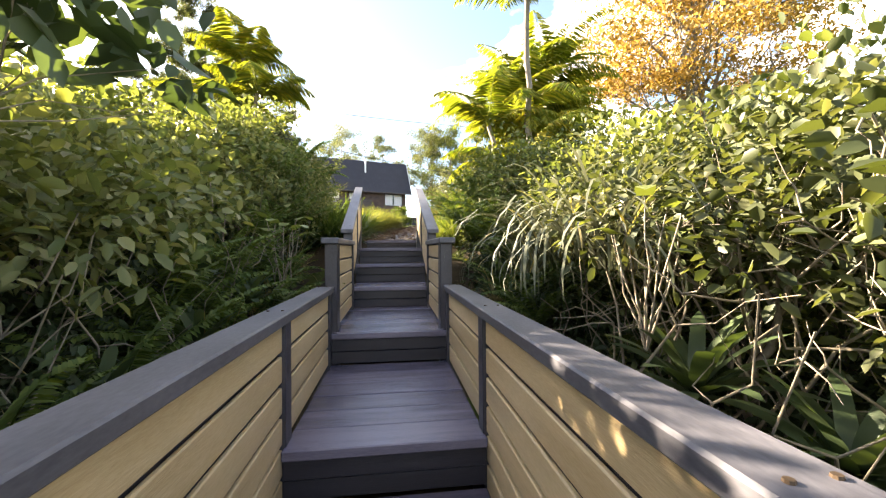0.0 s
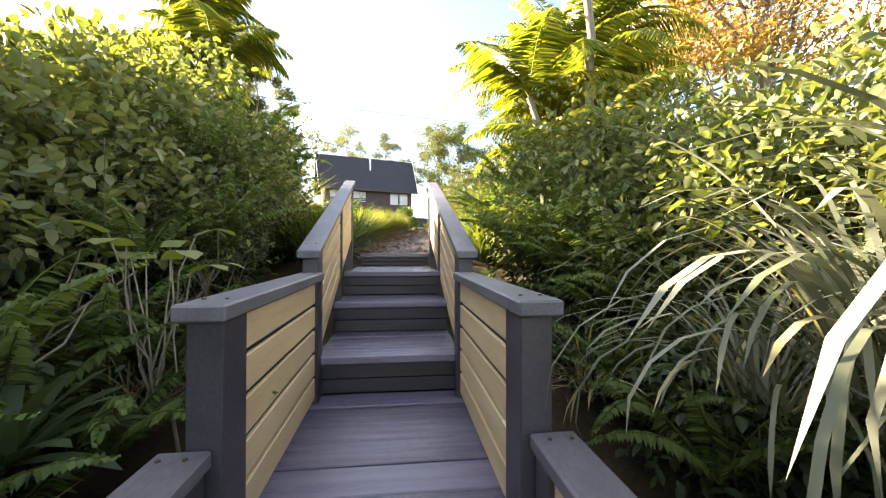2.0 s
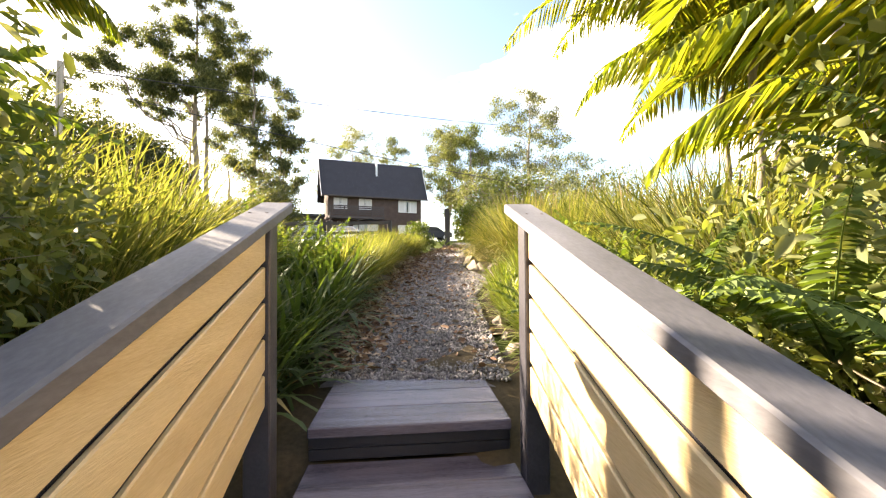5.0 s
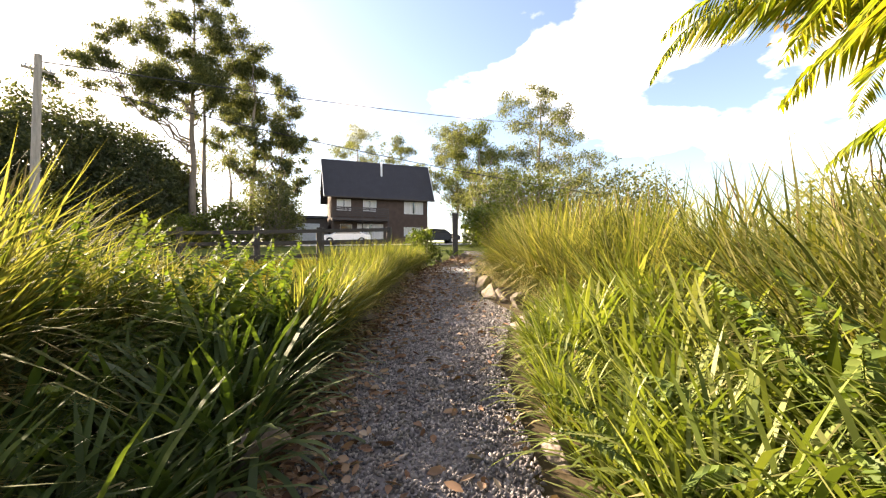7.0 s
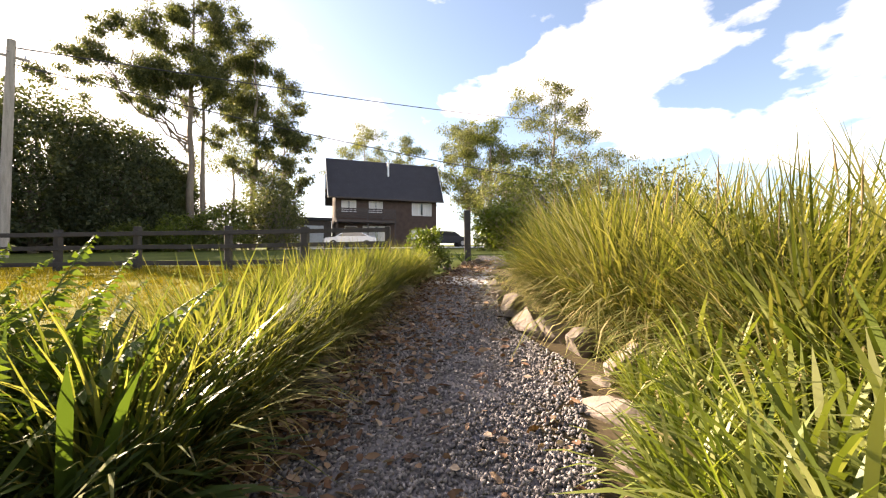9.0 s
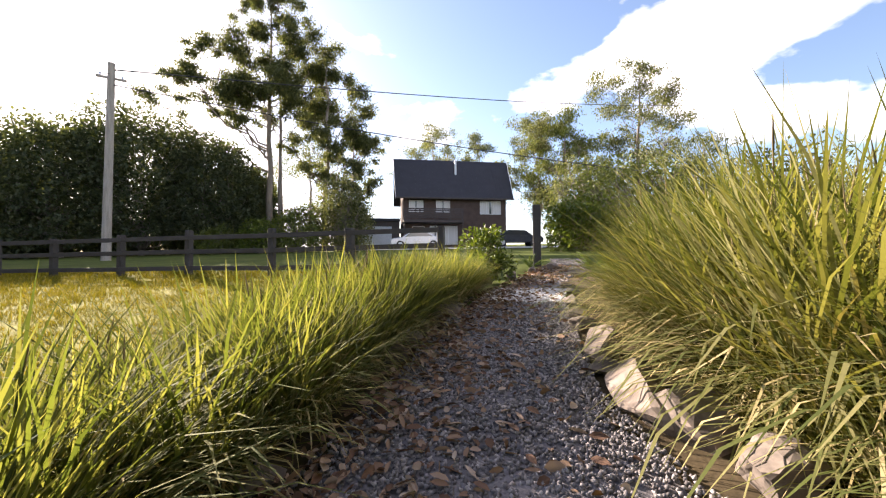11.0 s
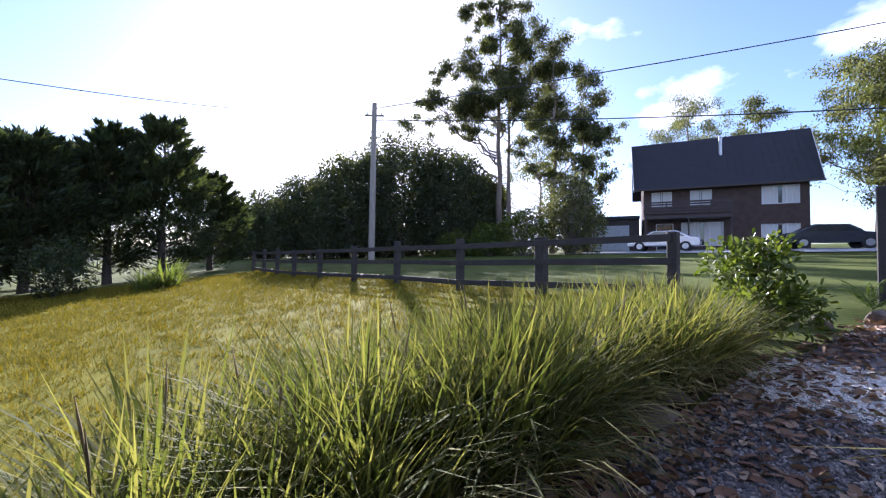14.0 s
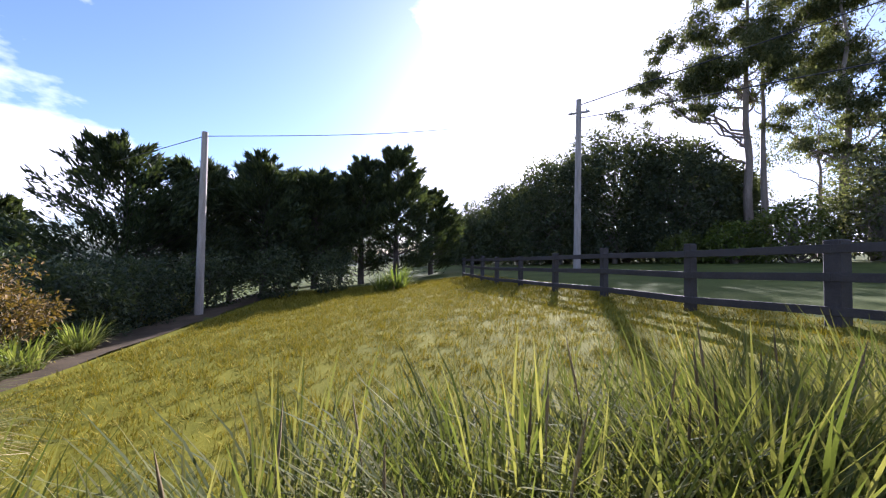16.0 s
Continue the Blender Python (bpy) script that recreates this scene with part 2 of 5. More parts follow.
L_SEED = leafy("seed_head", [(0.06, 0.045, 0.025), (0.16, 0.12, 0.06), (0.34, 0.27, 0.15)], 0.8, 0.2)


# ---- mesh helpers ----
rng = np.random.default_rng(11)


def fast_mesh(name, V, faces):
    """A mesh from vertex rows and a list of face arrays (each n x 3 or n x 4)."""
    me = bpy.data.meshes.new(name)
    V = np.asarray(V, np.float32)
    idx = np.concatenate([np.asarray(f, np.int32).ravel() for f in faces])
    size = np.concatenate([np.full(len(f), np.asarray(f).shape[1], np.int32) for f in faces])
    me.vertices.add(len(V))
    me.vertices.foreach_set("co", V.ravel())
    me.loops.add(len(idx))
    me.loops.foreach_set("vertex_index", idx)
    me.polygons.add(len(size))
    me.polygons.foreach_set("loop_start", np.concatenate([[0], np.cumsum(size)[:-1]]).astype(np.int32))
    me.update(calc_edges=True)
    me.validate()
    return me


def put(name, me, material, parent=None, label="", smooth=False):
    if not me.materials:
        me.materials.append(material)
    if smooth:
        me.polygons.foreach_set("use_smooth", np.ones(len(me.polygons), bool))
    ob = new(name, me)
    if parent:
        ob.parent = parent
    return tagged(ob, label)


def part(name, bm, material, parent=None, label=""):
    me = bpy.data.meshes.new(name)
    bm.to_mesh(me)
    bm.free()
    return put(name, me, material, parent, label)


def empty(name, x, y, z, label, category, group="", turn=0.0):
    ob = new(name)
    ob.matrix_world = pose(x, y, z, 0, 0, turn)
    return tagged(ob, label, category, group)


def box(bm, lo, hi, bevel=0.0):
    """An axis-aligned block, with eased edges if bevel is given."""
    r = bmesh.ops.create_cube(bm, size=1.0)
    c = [(a + b) / 2 for a, b in zip(lo, hi)]
    d = [b - a for a, b in zip(lo, hi)]
    for v in r["verts"]:
        v.co = Vector((c[0] + v.co.x * d[0], c[1] + v.co.y * d[1], c[2] + v.co.z * d[2]))
    if bevel:
        es = {e for v in r["verts"] for e in v.link_edges}
        bmesh.ops.bevel(bm, geom=list(es), offset=bevel, segments=1, affect="EDGES", profile=0.5)
    return bm


def block(name, lo, hi, material, parent=None, label="", bevel=0.004):
    return part(name, box(bmesh.new(), lo, hi, bevel), material, parent, label)


def prism(name, outline, y0, y1, material, parent=None, label=""):
    """A solid from an outline in x, z, drawn out from y0 to y1."""
    bm = bmesh.new()
    a = [bm.verts.new((x, y0, z)) for x, z in outline]
    b = [bm.verts.new((x, y1, z)) for x, z in outline]
    bm.faces.new(a)
    bm.faces.new(b[::-1])
    for i in range(len(a)):
        j = (i + 1) % len(a)
        bm.faces.new((a[j], a[i], b[i], b[j]))
    bmesh.ops.recalc_face_normals(bm, faces=bm.faces)
    return part(name, bm, material, parent, label)


def unit(a):
    return a / np.maximum(np.linalg.norm(a, axis=-1, keepdims=True), 1e-9)


def leaves(C, D, L, W, full=False, fold=0.18, droop=0.15):
    """Folded leaves at C along D: kites, or rounder six-cornered ones. Returns vertices and faces."""
    C, D = np.asarray(C, float), unit(np.asarray(D, float))
    n = len(C)
    L, W = np.broadcast_to(L, n)[:, None], np.broadcast_to(W, n)[:, None]
    S = unit(np.cross(D, rng.normal(size=(n, 3)) * 0.6 + np.array([0, 0, 1.0])))
    N = np.cross(S, D)
    down = np.array([0, 0, -1.0])
    if not full:
        V = np.stack([C, C + D * L * 0.45 + S * W * 0.5 + N * W * fold, C + D * L + down * L * droop, C + D * L * 0.45 - S * W * 0.5 + N * W * fold], 1)
        b = np.arange(n)[:, None] * 4
        return V.reshape(-1, 3), [np.concatenate([b + [0, 1, 2], b + [0, 2, 3]])]
    V = np.stack([C, C + D * L * 0.28 + S * W * 0.42 + N * W * fold, C + D * L * 0.68 + S * W * 0.46 + N * W * fold + down * L * droop * 0.4,
                  C + D * L + down * L * droop, C + D * L * 0.68 - S * W * 0.46 + N * W * fold + down * L * droop * 0.4, C + D * L * 0.28 - S * W * 0.42 + N * W * fold], 1)
    b = np.arange(n)[:, None] * 6
    return V.reshape(-1, 3), [np.concatenate([b + [0, 1, 2, 3], b + [0, 3, 4, 5]])]


def blades(P, az, lift, L, W, bend, k=4):
    """Grass blades from P: heading az, first elevation lift, bending down by bend radians over their length."""
    n = len(P)
    side = np.stack([-np.sin(az), np.cos(az), np.zeros(n)], 1)
    pos, rows = np.array(P, float), []
    for i in range(k + 1):
        f = i / k
        w = (W * (1 - 0.25 * f) * (0.75 + 0.25 * min(1, f * 3)))[:, None] * 0.5
        if i < k:
            rows += [pos - side * w, pos + side * w]
        else:
            rows += [pos]
        el = lift - bend * (f + 0.5 / k) ** 1.4
        pos = pos + np.stack([np.cos(el) * np.cos(az), np.cos(el) * np.sin(az), np.sin(el)], 1) * (L / k)[:, None]
    V = np.stack(rows, 1)
    m = 2 * k + 1
    b = np.arange(n)[:, None] * m
    quads = np.concatenate([b + [2 * i, 2 * i + 1, 2 * i + 3, 2 * i + 2] for i in range(k - 1)])
    tips = b + [2 * k - 2, 2 * k - 1, 2 * k]
    return V.reshape(-1, 3), [quads, tips]


def tubes(paths, sides=5):
    """Tapered tubes: a list of (points, radii)."""
    Vs, Fs, base = [], [], 0
    a = np.linspace(0, 2 * np.pi, sides, endpoint=False)
    for pts, rad in paths:
        pts, rad = np.asarray(pts, float), np.asarray(rad, float)
        d = unit(np.gradient(pts, axis=0))
        ref = np.where(np.abs(d[:, 2:3]) > 0.9, np.array([[1.0, 0, 0]]), np.array([[0, 0, 1.0]]))
        u = unit(np.cross(d, ref))
        v = np.cross(d, u)
        ring = pts[:, None] + rad[:, None, None] * (np.cos(a)[None, :, None] * u[:, None] + np.sin(a)[None, :, None] * v[:, None])
        Vs.append(ring.reshape(-1, 3))
        k = len(pts)
        i = (np.arange(k - 1)[:, None] * sides + np.arange(sides)[None]).ravel()
        j = (np.arange(k - 1)[:, None] * sides + (np.arange(sides)[None] + 1) % sides).ravel()
        Fs.append(np.stack([i, j, j + sides, i + sides], 1) + base)
        base += k * sides
    return np.concatenate(Vs), [np.concatenate(Fs)]


def merge(*pieces):
    Vs, Fs, base = [], [], 0
    for V, fs in pieces:
        Vs.append(V)
        Fs += [np.asarray(f) + base for f in fs]
        base += len(V)
    return np.concatenate(Vs), Fs


def curve_between(a, b, sag=0.0, wob=0.05, k=6):
    a, b = np.asarray(a, float), np.asarray(b, float)
    f = np.linspace(0, 1, k)[:, None]
    p = a + (b - a) * f
    p[:, 2] -= sag * np.sin(np.pi * f[:, 0])
    p[1:-1] += rng.normal(size=(k - 2, 3)) * wob * np.linalg.norm(b - a)
    return p


# ---- the lie of the land ----
def land(x, y):
    """Height of the ground: a slope up from the gully with the stairs to the house."""
    y = np.asarray(y, float)
    low = 1.132 + (y - 5) * 0.27
    mid = 0.805 + 0.0547 * y + 0.00214 * y * y
    high = 2.354 + np.minimum(y - 17, 60) * 0.046
    z = np.where(y < 5, np.maximum(low, -2.2), np.where(y < 17, mid, high))
    return z


AX, AY = -0.117, 0.993          # the way the stairs climb


def stair(s, v):
    """Plan place of a point s along the stairs and v to their right."""
    return 1.125 + AX * s + AY * v, AY * s - AX * v


# ---- ground ----
def sheet(name, xs, ys, lift, material, label, category, rough=0.0):
    X, Y = np.meshgrid(xs, ys, indexing="ij")
    Z = land(X, Y) + lift
    if rough:
        Z = Z + rng.normal(size=Z.shape) * rough
    V = np.stack([X, Y, Z], -1).reshape(-1, 3)
    nx, ny = len(xs), len(ys)
    i = (np.arange(nx - 1)[:, None] * ny + np.arange(ny - 1)[None]).ravel()
    ob = put(name, fast_mesh(name, V, [np.stack([i, i + ny, i + ny + 1, i + 1], 1)]), material, smooth=True)
    return tagged(ob, label, category, kind="structure")


far = [-900, -400, -180, -90, -60]
xs = np.array(far + list(np.arange(-45, 30.1, 1.5)) + [45, 60, 90, 180, 400, 900])
ys = np.array([-900, -400, -150, -60, -30] + list(np.arange(-14, 30.1, 0.6)) + list(np.arange(33, 80, 4)) + [120, 300, 900])
sheet("ground", xs, ys, -0.03, M_PADDOCK, "grassy sloping ground reaching to the far trees", "ground")
sheet("lawn", np.arange(-20, -1.4, 0.6), np.arange(6.0, 15.7, 0.4), -0.012, M_LAWN, "mown lawn beside the gravel path", "lawn")
sheet("garden_bed", np.arange(-4.2, 5.0, 0.3), np.arange(-8, 6.01, 0.3), 0.0, M_SOIL, "dark shaded soil of the garden beds", "soil", 0.03)
sheet("border_bed", np.array([-1.7, -1.4, -1.0, -0.6, -0.2]), np.arange(6, 15.2, 0.4), 0.004, M_SOIL, "brown soil bed of the grass border", "soil", 0.012)
sheet("border_bed_far", np.array([1.0, 1.5, 2.0, 3.0, 4.2]), np.arange(6, 15.2, 0.4), 0.008, M_SOIL, "brown soil bed beside the gravel path", "soil", 0.012)
sheet("shade_bed", np.arange(-24, -4.0, 1.0), np.arange(-6, 6.3, 0.6), 0.012, M_SOIL, "dark mulched bed under the conifers", "soil", 0.02)


def edge_l(y):
    return np.interp(y, [4.5, 6, 7.7, 10.6, 11.5, 12.2, 13.4, 14.2, 16.5], [0.05, -0.06, -0.30, -0.24, -0.30, -0.18, 0.0, 0.25, 0.9])


def edge_r(y):
    return np.interp(y, [4.5, 6.2, 7.6, 9.3, 9.6, 10.3, 11.4, 13, 14.6, 16.5], [1.12, 1.10, 1.08, 1.42, 1.28, 1.05, 1.02, 1.0, 1.15, 1.7])


gy = np.arange(4.95, 16.4, 0.12)
gv, gf = [], []
for i, y in enumerate(gy):
    a, b = float(edge_l(y)), float(edge_r(y))
    for j in range(13):
        x = a + (b - a) * j / 12
        gv.append((x, y, float(land(x, y)) + 0.022 + 0.012 * noise.noise((x * 2.2, y * 2.2, 0)) - 0.02 * (abs(j - 6) / 6) ** 3))
for i in range(len(gy) - 1):
    for j in range(12):
        gf.append((i * 13 + j, i * 13 + j + 1, (i + 1) * 13 + j + 1, (i + 1) * 13 + j))
path = tagged(put("path", fast_mesh("path", gv, [np.array(gf)]), M_GRAVEL, smooth=True), "crushed bluestone gravel garden path with fallen leaves", "path", kind="structure")


# ---- stairs ----
def floor_z(s):
    return -0.085 if s < -0.75 else 0.135 if s < 0.45 else 0.36 if s < 1.76 else 0.58 if s < 2.44 else 0.805 if s < 2.96 else 1.01


stairs = empty("garden_stairs", *stair(0, 0), 0, "charcoal-painted timber garden stairs with wide board treads", "stairs", turn=6.72)
HW = 0.43
flights = [(-3.6, -0.75, -0.085), (-0.75, 0.45, 0.135), (0.45, 1.76, 0.36), (1.76, 2.44, 0.58), (2.44, 2.96, 0.805), (2.96, 4.44, 1.01), (4.44, 5.06, 1.160)]
for k, (a, b, z) in enumerate(flights):
    n = max(2, round((b - a) / 0.19))
    w = (b - a + 0.025) / n
    for i in range(n):
        s0 = a - 0.025 + i * w
        d = 0.002 * ((i * 7 + k * 3) % 3)
        block("tread_board", (-HW, s0 + 0.004, z - 0.045), (HW, s0 + w - 0.004, z - d), M_DECK, stairs, bevel=0.005)
    if k:
        zl = flights[k - 1][2]
        h = (z - 0.045 - zl) / 2
        for i in range(2):
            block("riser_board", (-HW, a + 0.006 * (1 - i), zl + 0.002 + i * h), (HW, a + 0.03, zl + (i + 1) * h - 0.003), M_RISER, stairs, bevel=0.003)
for v in (-1, 1):
    block("stringer", (v * 0.47 - 0.025, -3.6, -0.40), (v * 0.47 + 0.025, 0.78, -0.1), M_DARK, stairs)


def sloped(name, v0, v1, s0, s1, z0a, z1a, z0b, z1b, material, parent, label="", eps=0.004):
    """A plank from s0 to s1 whose lower and upper edges run from z0a, z1a to z0b, z1b."""
    bm = box(bmesh.new(), (v0, s0, 0), (v1, s1, 1))
    for q in bm.verts:
        f = (q.co.y - s0) / (s1 - s0)
        q.co.z = (z0a + (z0b - z0a) * f) if q.co.z < 0.5 else (z1a + (z1b - z1a) * f)
    bmesh.ops.bevel(bm, geom=bm.edges[:], offset=eps, segments=1, affect="EDGES", profile=0.5)
    return part(name, bm, material, parent, label)


def balustrade(side, posts, s0, s1, z0, z1, bottom, label, flare=0.0, inset=0.0, end=0.045):
    """A boarded side panel from s0 to s1 under a flat rail whose top runs from z0 to z1."""
    th = empty("balustrade", *stair(0, 0), 0, label, "balustrade", "balustrades of the garden stairs", turn=6.72)
    th.matrix_world = th.matrix_world @ Matrix.Translation((-side * inset, 0, 0))
    if flare:
        th.matrix_world = th.matrix_world @ Matrix.Translation((side * 0.43, s0, 0)) @ Matrix.Rotation(radians(-side * flare), 4, "Z") @ Matrix.Translation((-side * 0.43, -s0, 0))
    rail = lambda s: z0 + (z1 - z0) * (s - s0) / (s1 - s0)
    sg = side
    lo, hi = sorted((sg * 0.405, sg * 0.532))
    sloped("rail", lo, hi, s0, s1, rail(s0) - 0.045, rail(s0), rail(s1) - 0.045, rail(s1), M_RAIL, th, "weathered charcoal top rail", 0.006)
    for s in posts:
        for dv in (0.445, 0.505):
            bm = bmesh.new()
            bmesh.ops.create_cone(bm, cap_ends=True, segments=8, radius1=0.007, radius2=0.006, depth=0.006, matrix=Matrix.Translation((sg * dv, s + 0.01, rail(s) + 0.001)))
            part("screw", bm, M_SCREW, th)
    for i, s in enumerate(posts):
        lo, hi = sorted((sg * 0.418, sg * 0.508))
        zb = floor_z(s) - 0.35
        w = end if i == 0 else 0.045
        sloped("post", lo, hi, s - w, s + w, zb, rail(s - w) - 0.046, zb, rail(s + w) - 0.046, M_DARK, th)
    for a, b in zip(posts, posts[1:]):
        a2, b2 = a + (end if a == posts[0] else 0.045) + 0.002, b - 0.047
        top = [rail(a2) - 0.052, rail(b2) - 0.052]
        slope = (z1 - z0) / (s1 - s0)
        for r in range(9):
            h = 0.110
            t0, t1 = top[0] - r * (h + 0.018), top[1] - r * (h + 0.018)
            if min(t0 - bottom(a2), t1 - bottom(b2)) < 0.05 and max(t0 - bottom(a2), t1 - bottom(b2)) < 0.07:
                break
            lo, hi = sorted((sg * 0.432, sg * 0.449))
            low = t0 - h - top[0]
            sloped("panel_board", lo, hi, a2, b2, t0 - h, t0, t1 - h, t1, M_CREAM, th)
        # black sheet added behind the boards so their gaps look shaded
        lo, hi = sorted((sg * 0.4495, sg * 0.458))
        sloped("backing", lo, hi, a2, b2, top[0] + low + 0.01, top[0], top[1] + low + 0.01, top[1], M_RISER, th, "black sheet added to darken the gaps between the boards", 0.001)
    return th


for sd in (-1, 1):
    balustrade(sd, [-3.4, -2.05, -0.69, 0.435], -3.6, 0.49, 0.69, 0.695, lambda s: floor_z(s) - 0.02, "low cream boarded balustrade with charcoal rail and posts")
    balustrade(sd, [0.57, 1.665], 0.47, 1.72, 1.055, 1.068, lambda s: 0.34, "short cream boarded balustrade with charcoal end posts", inset=0.035, end=0.075)
    balustrade(sd, [1.82, 3.05, 4.25], 1.70, 4.47, 1.192, 2.10, lambda s: 0.50 + (s - 1.79) * 0.33, "sloping cream boarded balustrade with weathered charcoal rail", 2.3 if sd < 0 else 0.6, 0.015, 0.075)



# ---- fence, poles, wires ----
def fence():
    th = empty("paddock_fence", 0, 0, 0, "dark-stained post and rail timber paddock fence", "fence")
    fx = [0.62, -1.30, -3.25, -4.95, -7.25, -9.06, -11.15, -12.85, -14.8, -16.8, -18.8]
    fy = [16.4, 15.55, 15.3, 15.0, 15.05, 14.85, 14.75, 14.55, 14.6, 14.7, 14.8]
    for i, (x, y) in enumerate(zip(fx, fy)):
        z = float(land(x, y))
        w = 0.085 if i in (0, 2) else 0.065
        block("fence_post", (x - w, y - w, z - 0.3), (x + w, y + w, z + (1.30 if i == 0 else 0.98 + 0.05 * math.sin(i * 5))), M_FENCE, th, bevel=0.01)
    for i in range(1, len(fx) - 1):
        a, b = Vector((fx[i], fy[i], float(land(0, fy[i])))), Vector((fx[i + 1], fy[i + 1], float(land(0, fy[i + 1]))))
        for h, t in ((0.10, 0.10), (0.48, 0.10), (0.80, 0.10)):
            bm = box(bmesh.new(), (0, -0.02, 0), ((b - a).length, 0.02, t), 0.004)
            d = b - a
            m = Matrix.Translation(a + Vector((0, -0.08, h))) @ d.to_track_quat("X", "Z").to_matrix().to_4x4()
            bmesh.ops.transform(bm, matrix=m, verts=bm.verts)
            part("fence_rail", bm, M_FENCE, th)
    return th


fence()


def pole(x, y, z0, z1, r, lean, arm, label):
    th = empty("power_pole", x, y, z0, label, "power pole", "power poles")
    top = np.array([lean[0], lean[1], z1 - z0])
    V, F = tubes([(np.linspace((0, 0, -0.4), top, 7), np.linspace(r, r * 0.72, 7)), ([top, top + [0, 0, 0.012]], [r * 0.72, 0.004])], 12)
    put("shaft", fast_mesh("shaft", V, F), M_POLE, th, smooth=True)
    if arm:
        bm = box(bmesh.new(), (-0.55, -0.05, 0), (0.55, 0.05, 0.10), 0.01)
        bmesh.ops.transform(bm, matrix=Matrix.Translation(top - [0, 0, 0.75]) @ Matrix.Rotation(0.9, 4, "Z"), verts=bm.verts)
        part("crossarm", bm, M_POLE, th)
        for k in (-0.4, 0.4):
            bm = bmesh.new()
            bmesh.ops.create_cone(bm, cap_ends=True, segments=10, radius1=0.045, radius2=0.03, depth=0.14, matrix=Matrix.Translation(Vector(top - [0, 0, 0.58]) + Matrix.Rotation(0.9, 3, "Z") @ Vector((k, 0, 0))))
            part("insulator", bm, M_STEEL, th)
    return Vector((x, y, z0)) + Vector(top)


P1 = pole(-18.5, 20.9, 2.50, 11.6, 0.19, (0.15, 0.0), True, "tall weathered grey timber power pole with a crossarm")
P2 = pole(-12.3, 5.2, 1.17, 6.55, 0.12, (0.05, 0.0), False, "weathered timber service pole standing at the lawn edge")


def cable(a, b, sag, r=0.02):
    V, F = tubes([(curve_between(a, b, sag, 0.0, 24), np.full(24, r))], 5)
    return tagged(put("overhead_cable", fast_mesh("overhead_cable", V, F), M_WIRE), "thin black overhead power cable strung between poles", "cable", "overhead cables")


cable(P1 - Vector((0, 0, 0.3)), (16.7, 54.9, 19.1), 0.5, 0.030)
cable(P1 - Vector((0, 0, 1.0)), (14.1, 32.0, 6.0), 0.5, 0.024)
cable(P1 - Vector((0, 0, 0.5)), P2 - Vector((0, 0, 0.12)), 0.45, 0.012)
cable(P2 - Vector((0, 0, 0.12)), (-34, -19, 8.5), 0.6, 0.012)


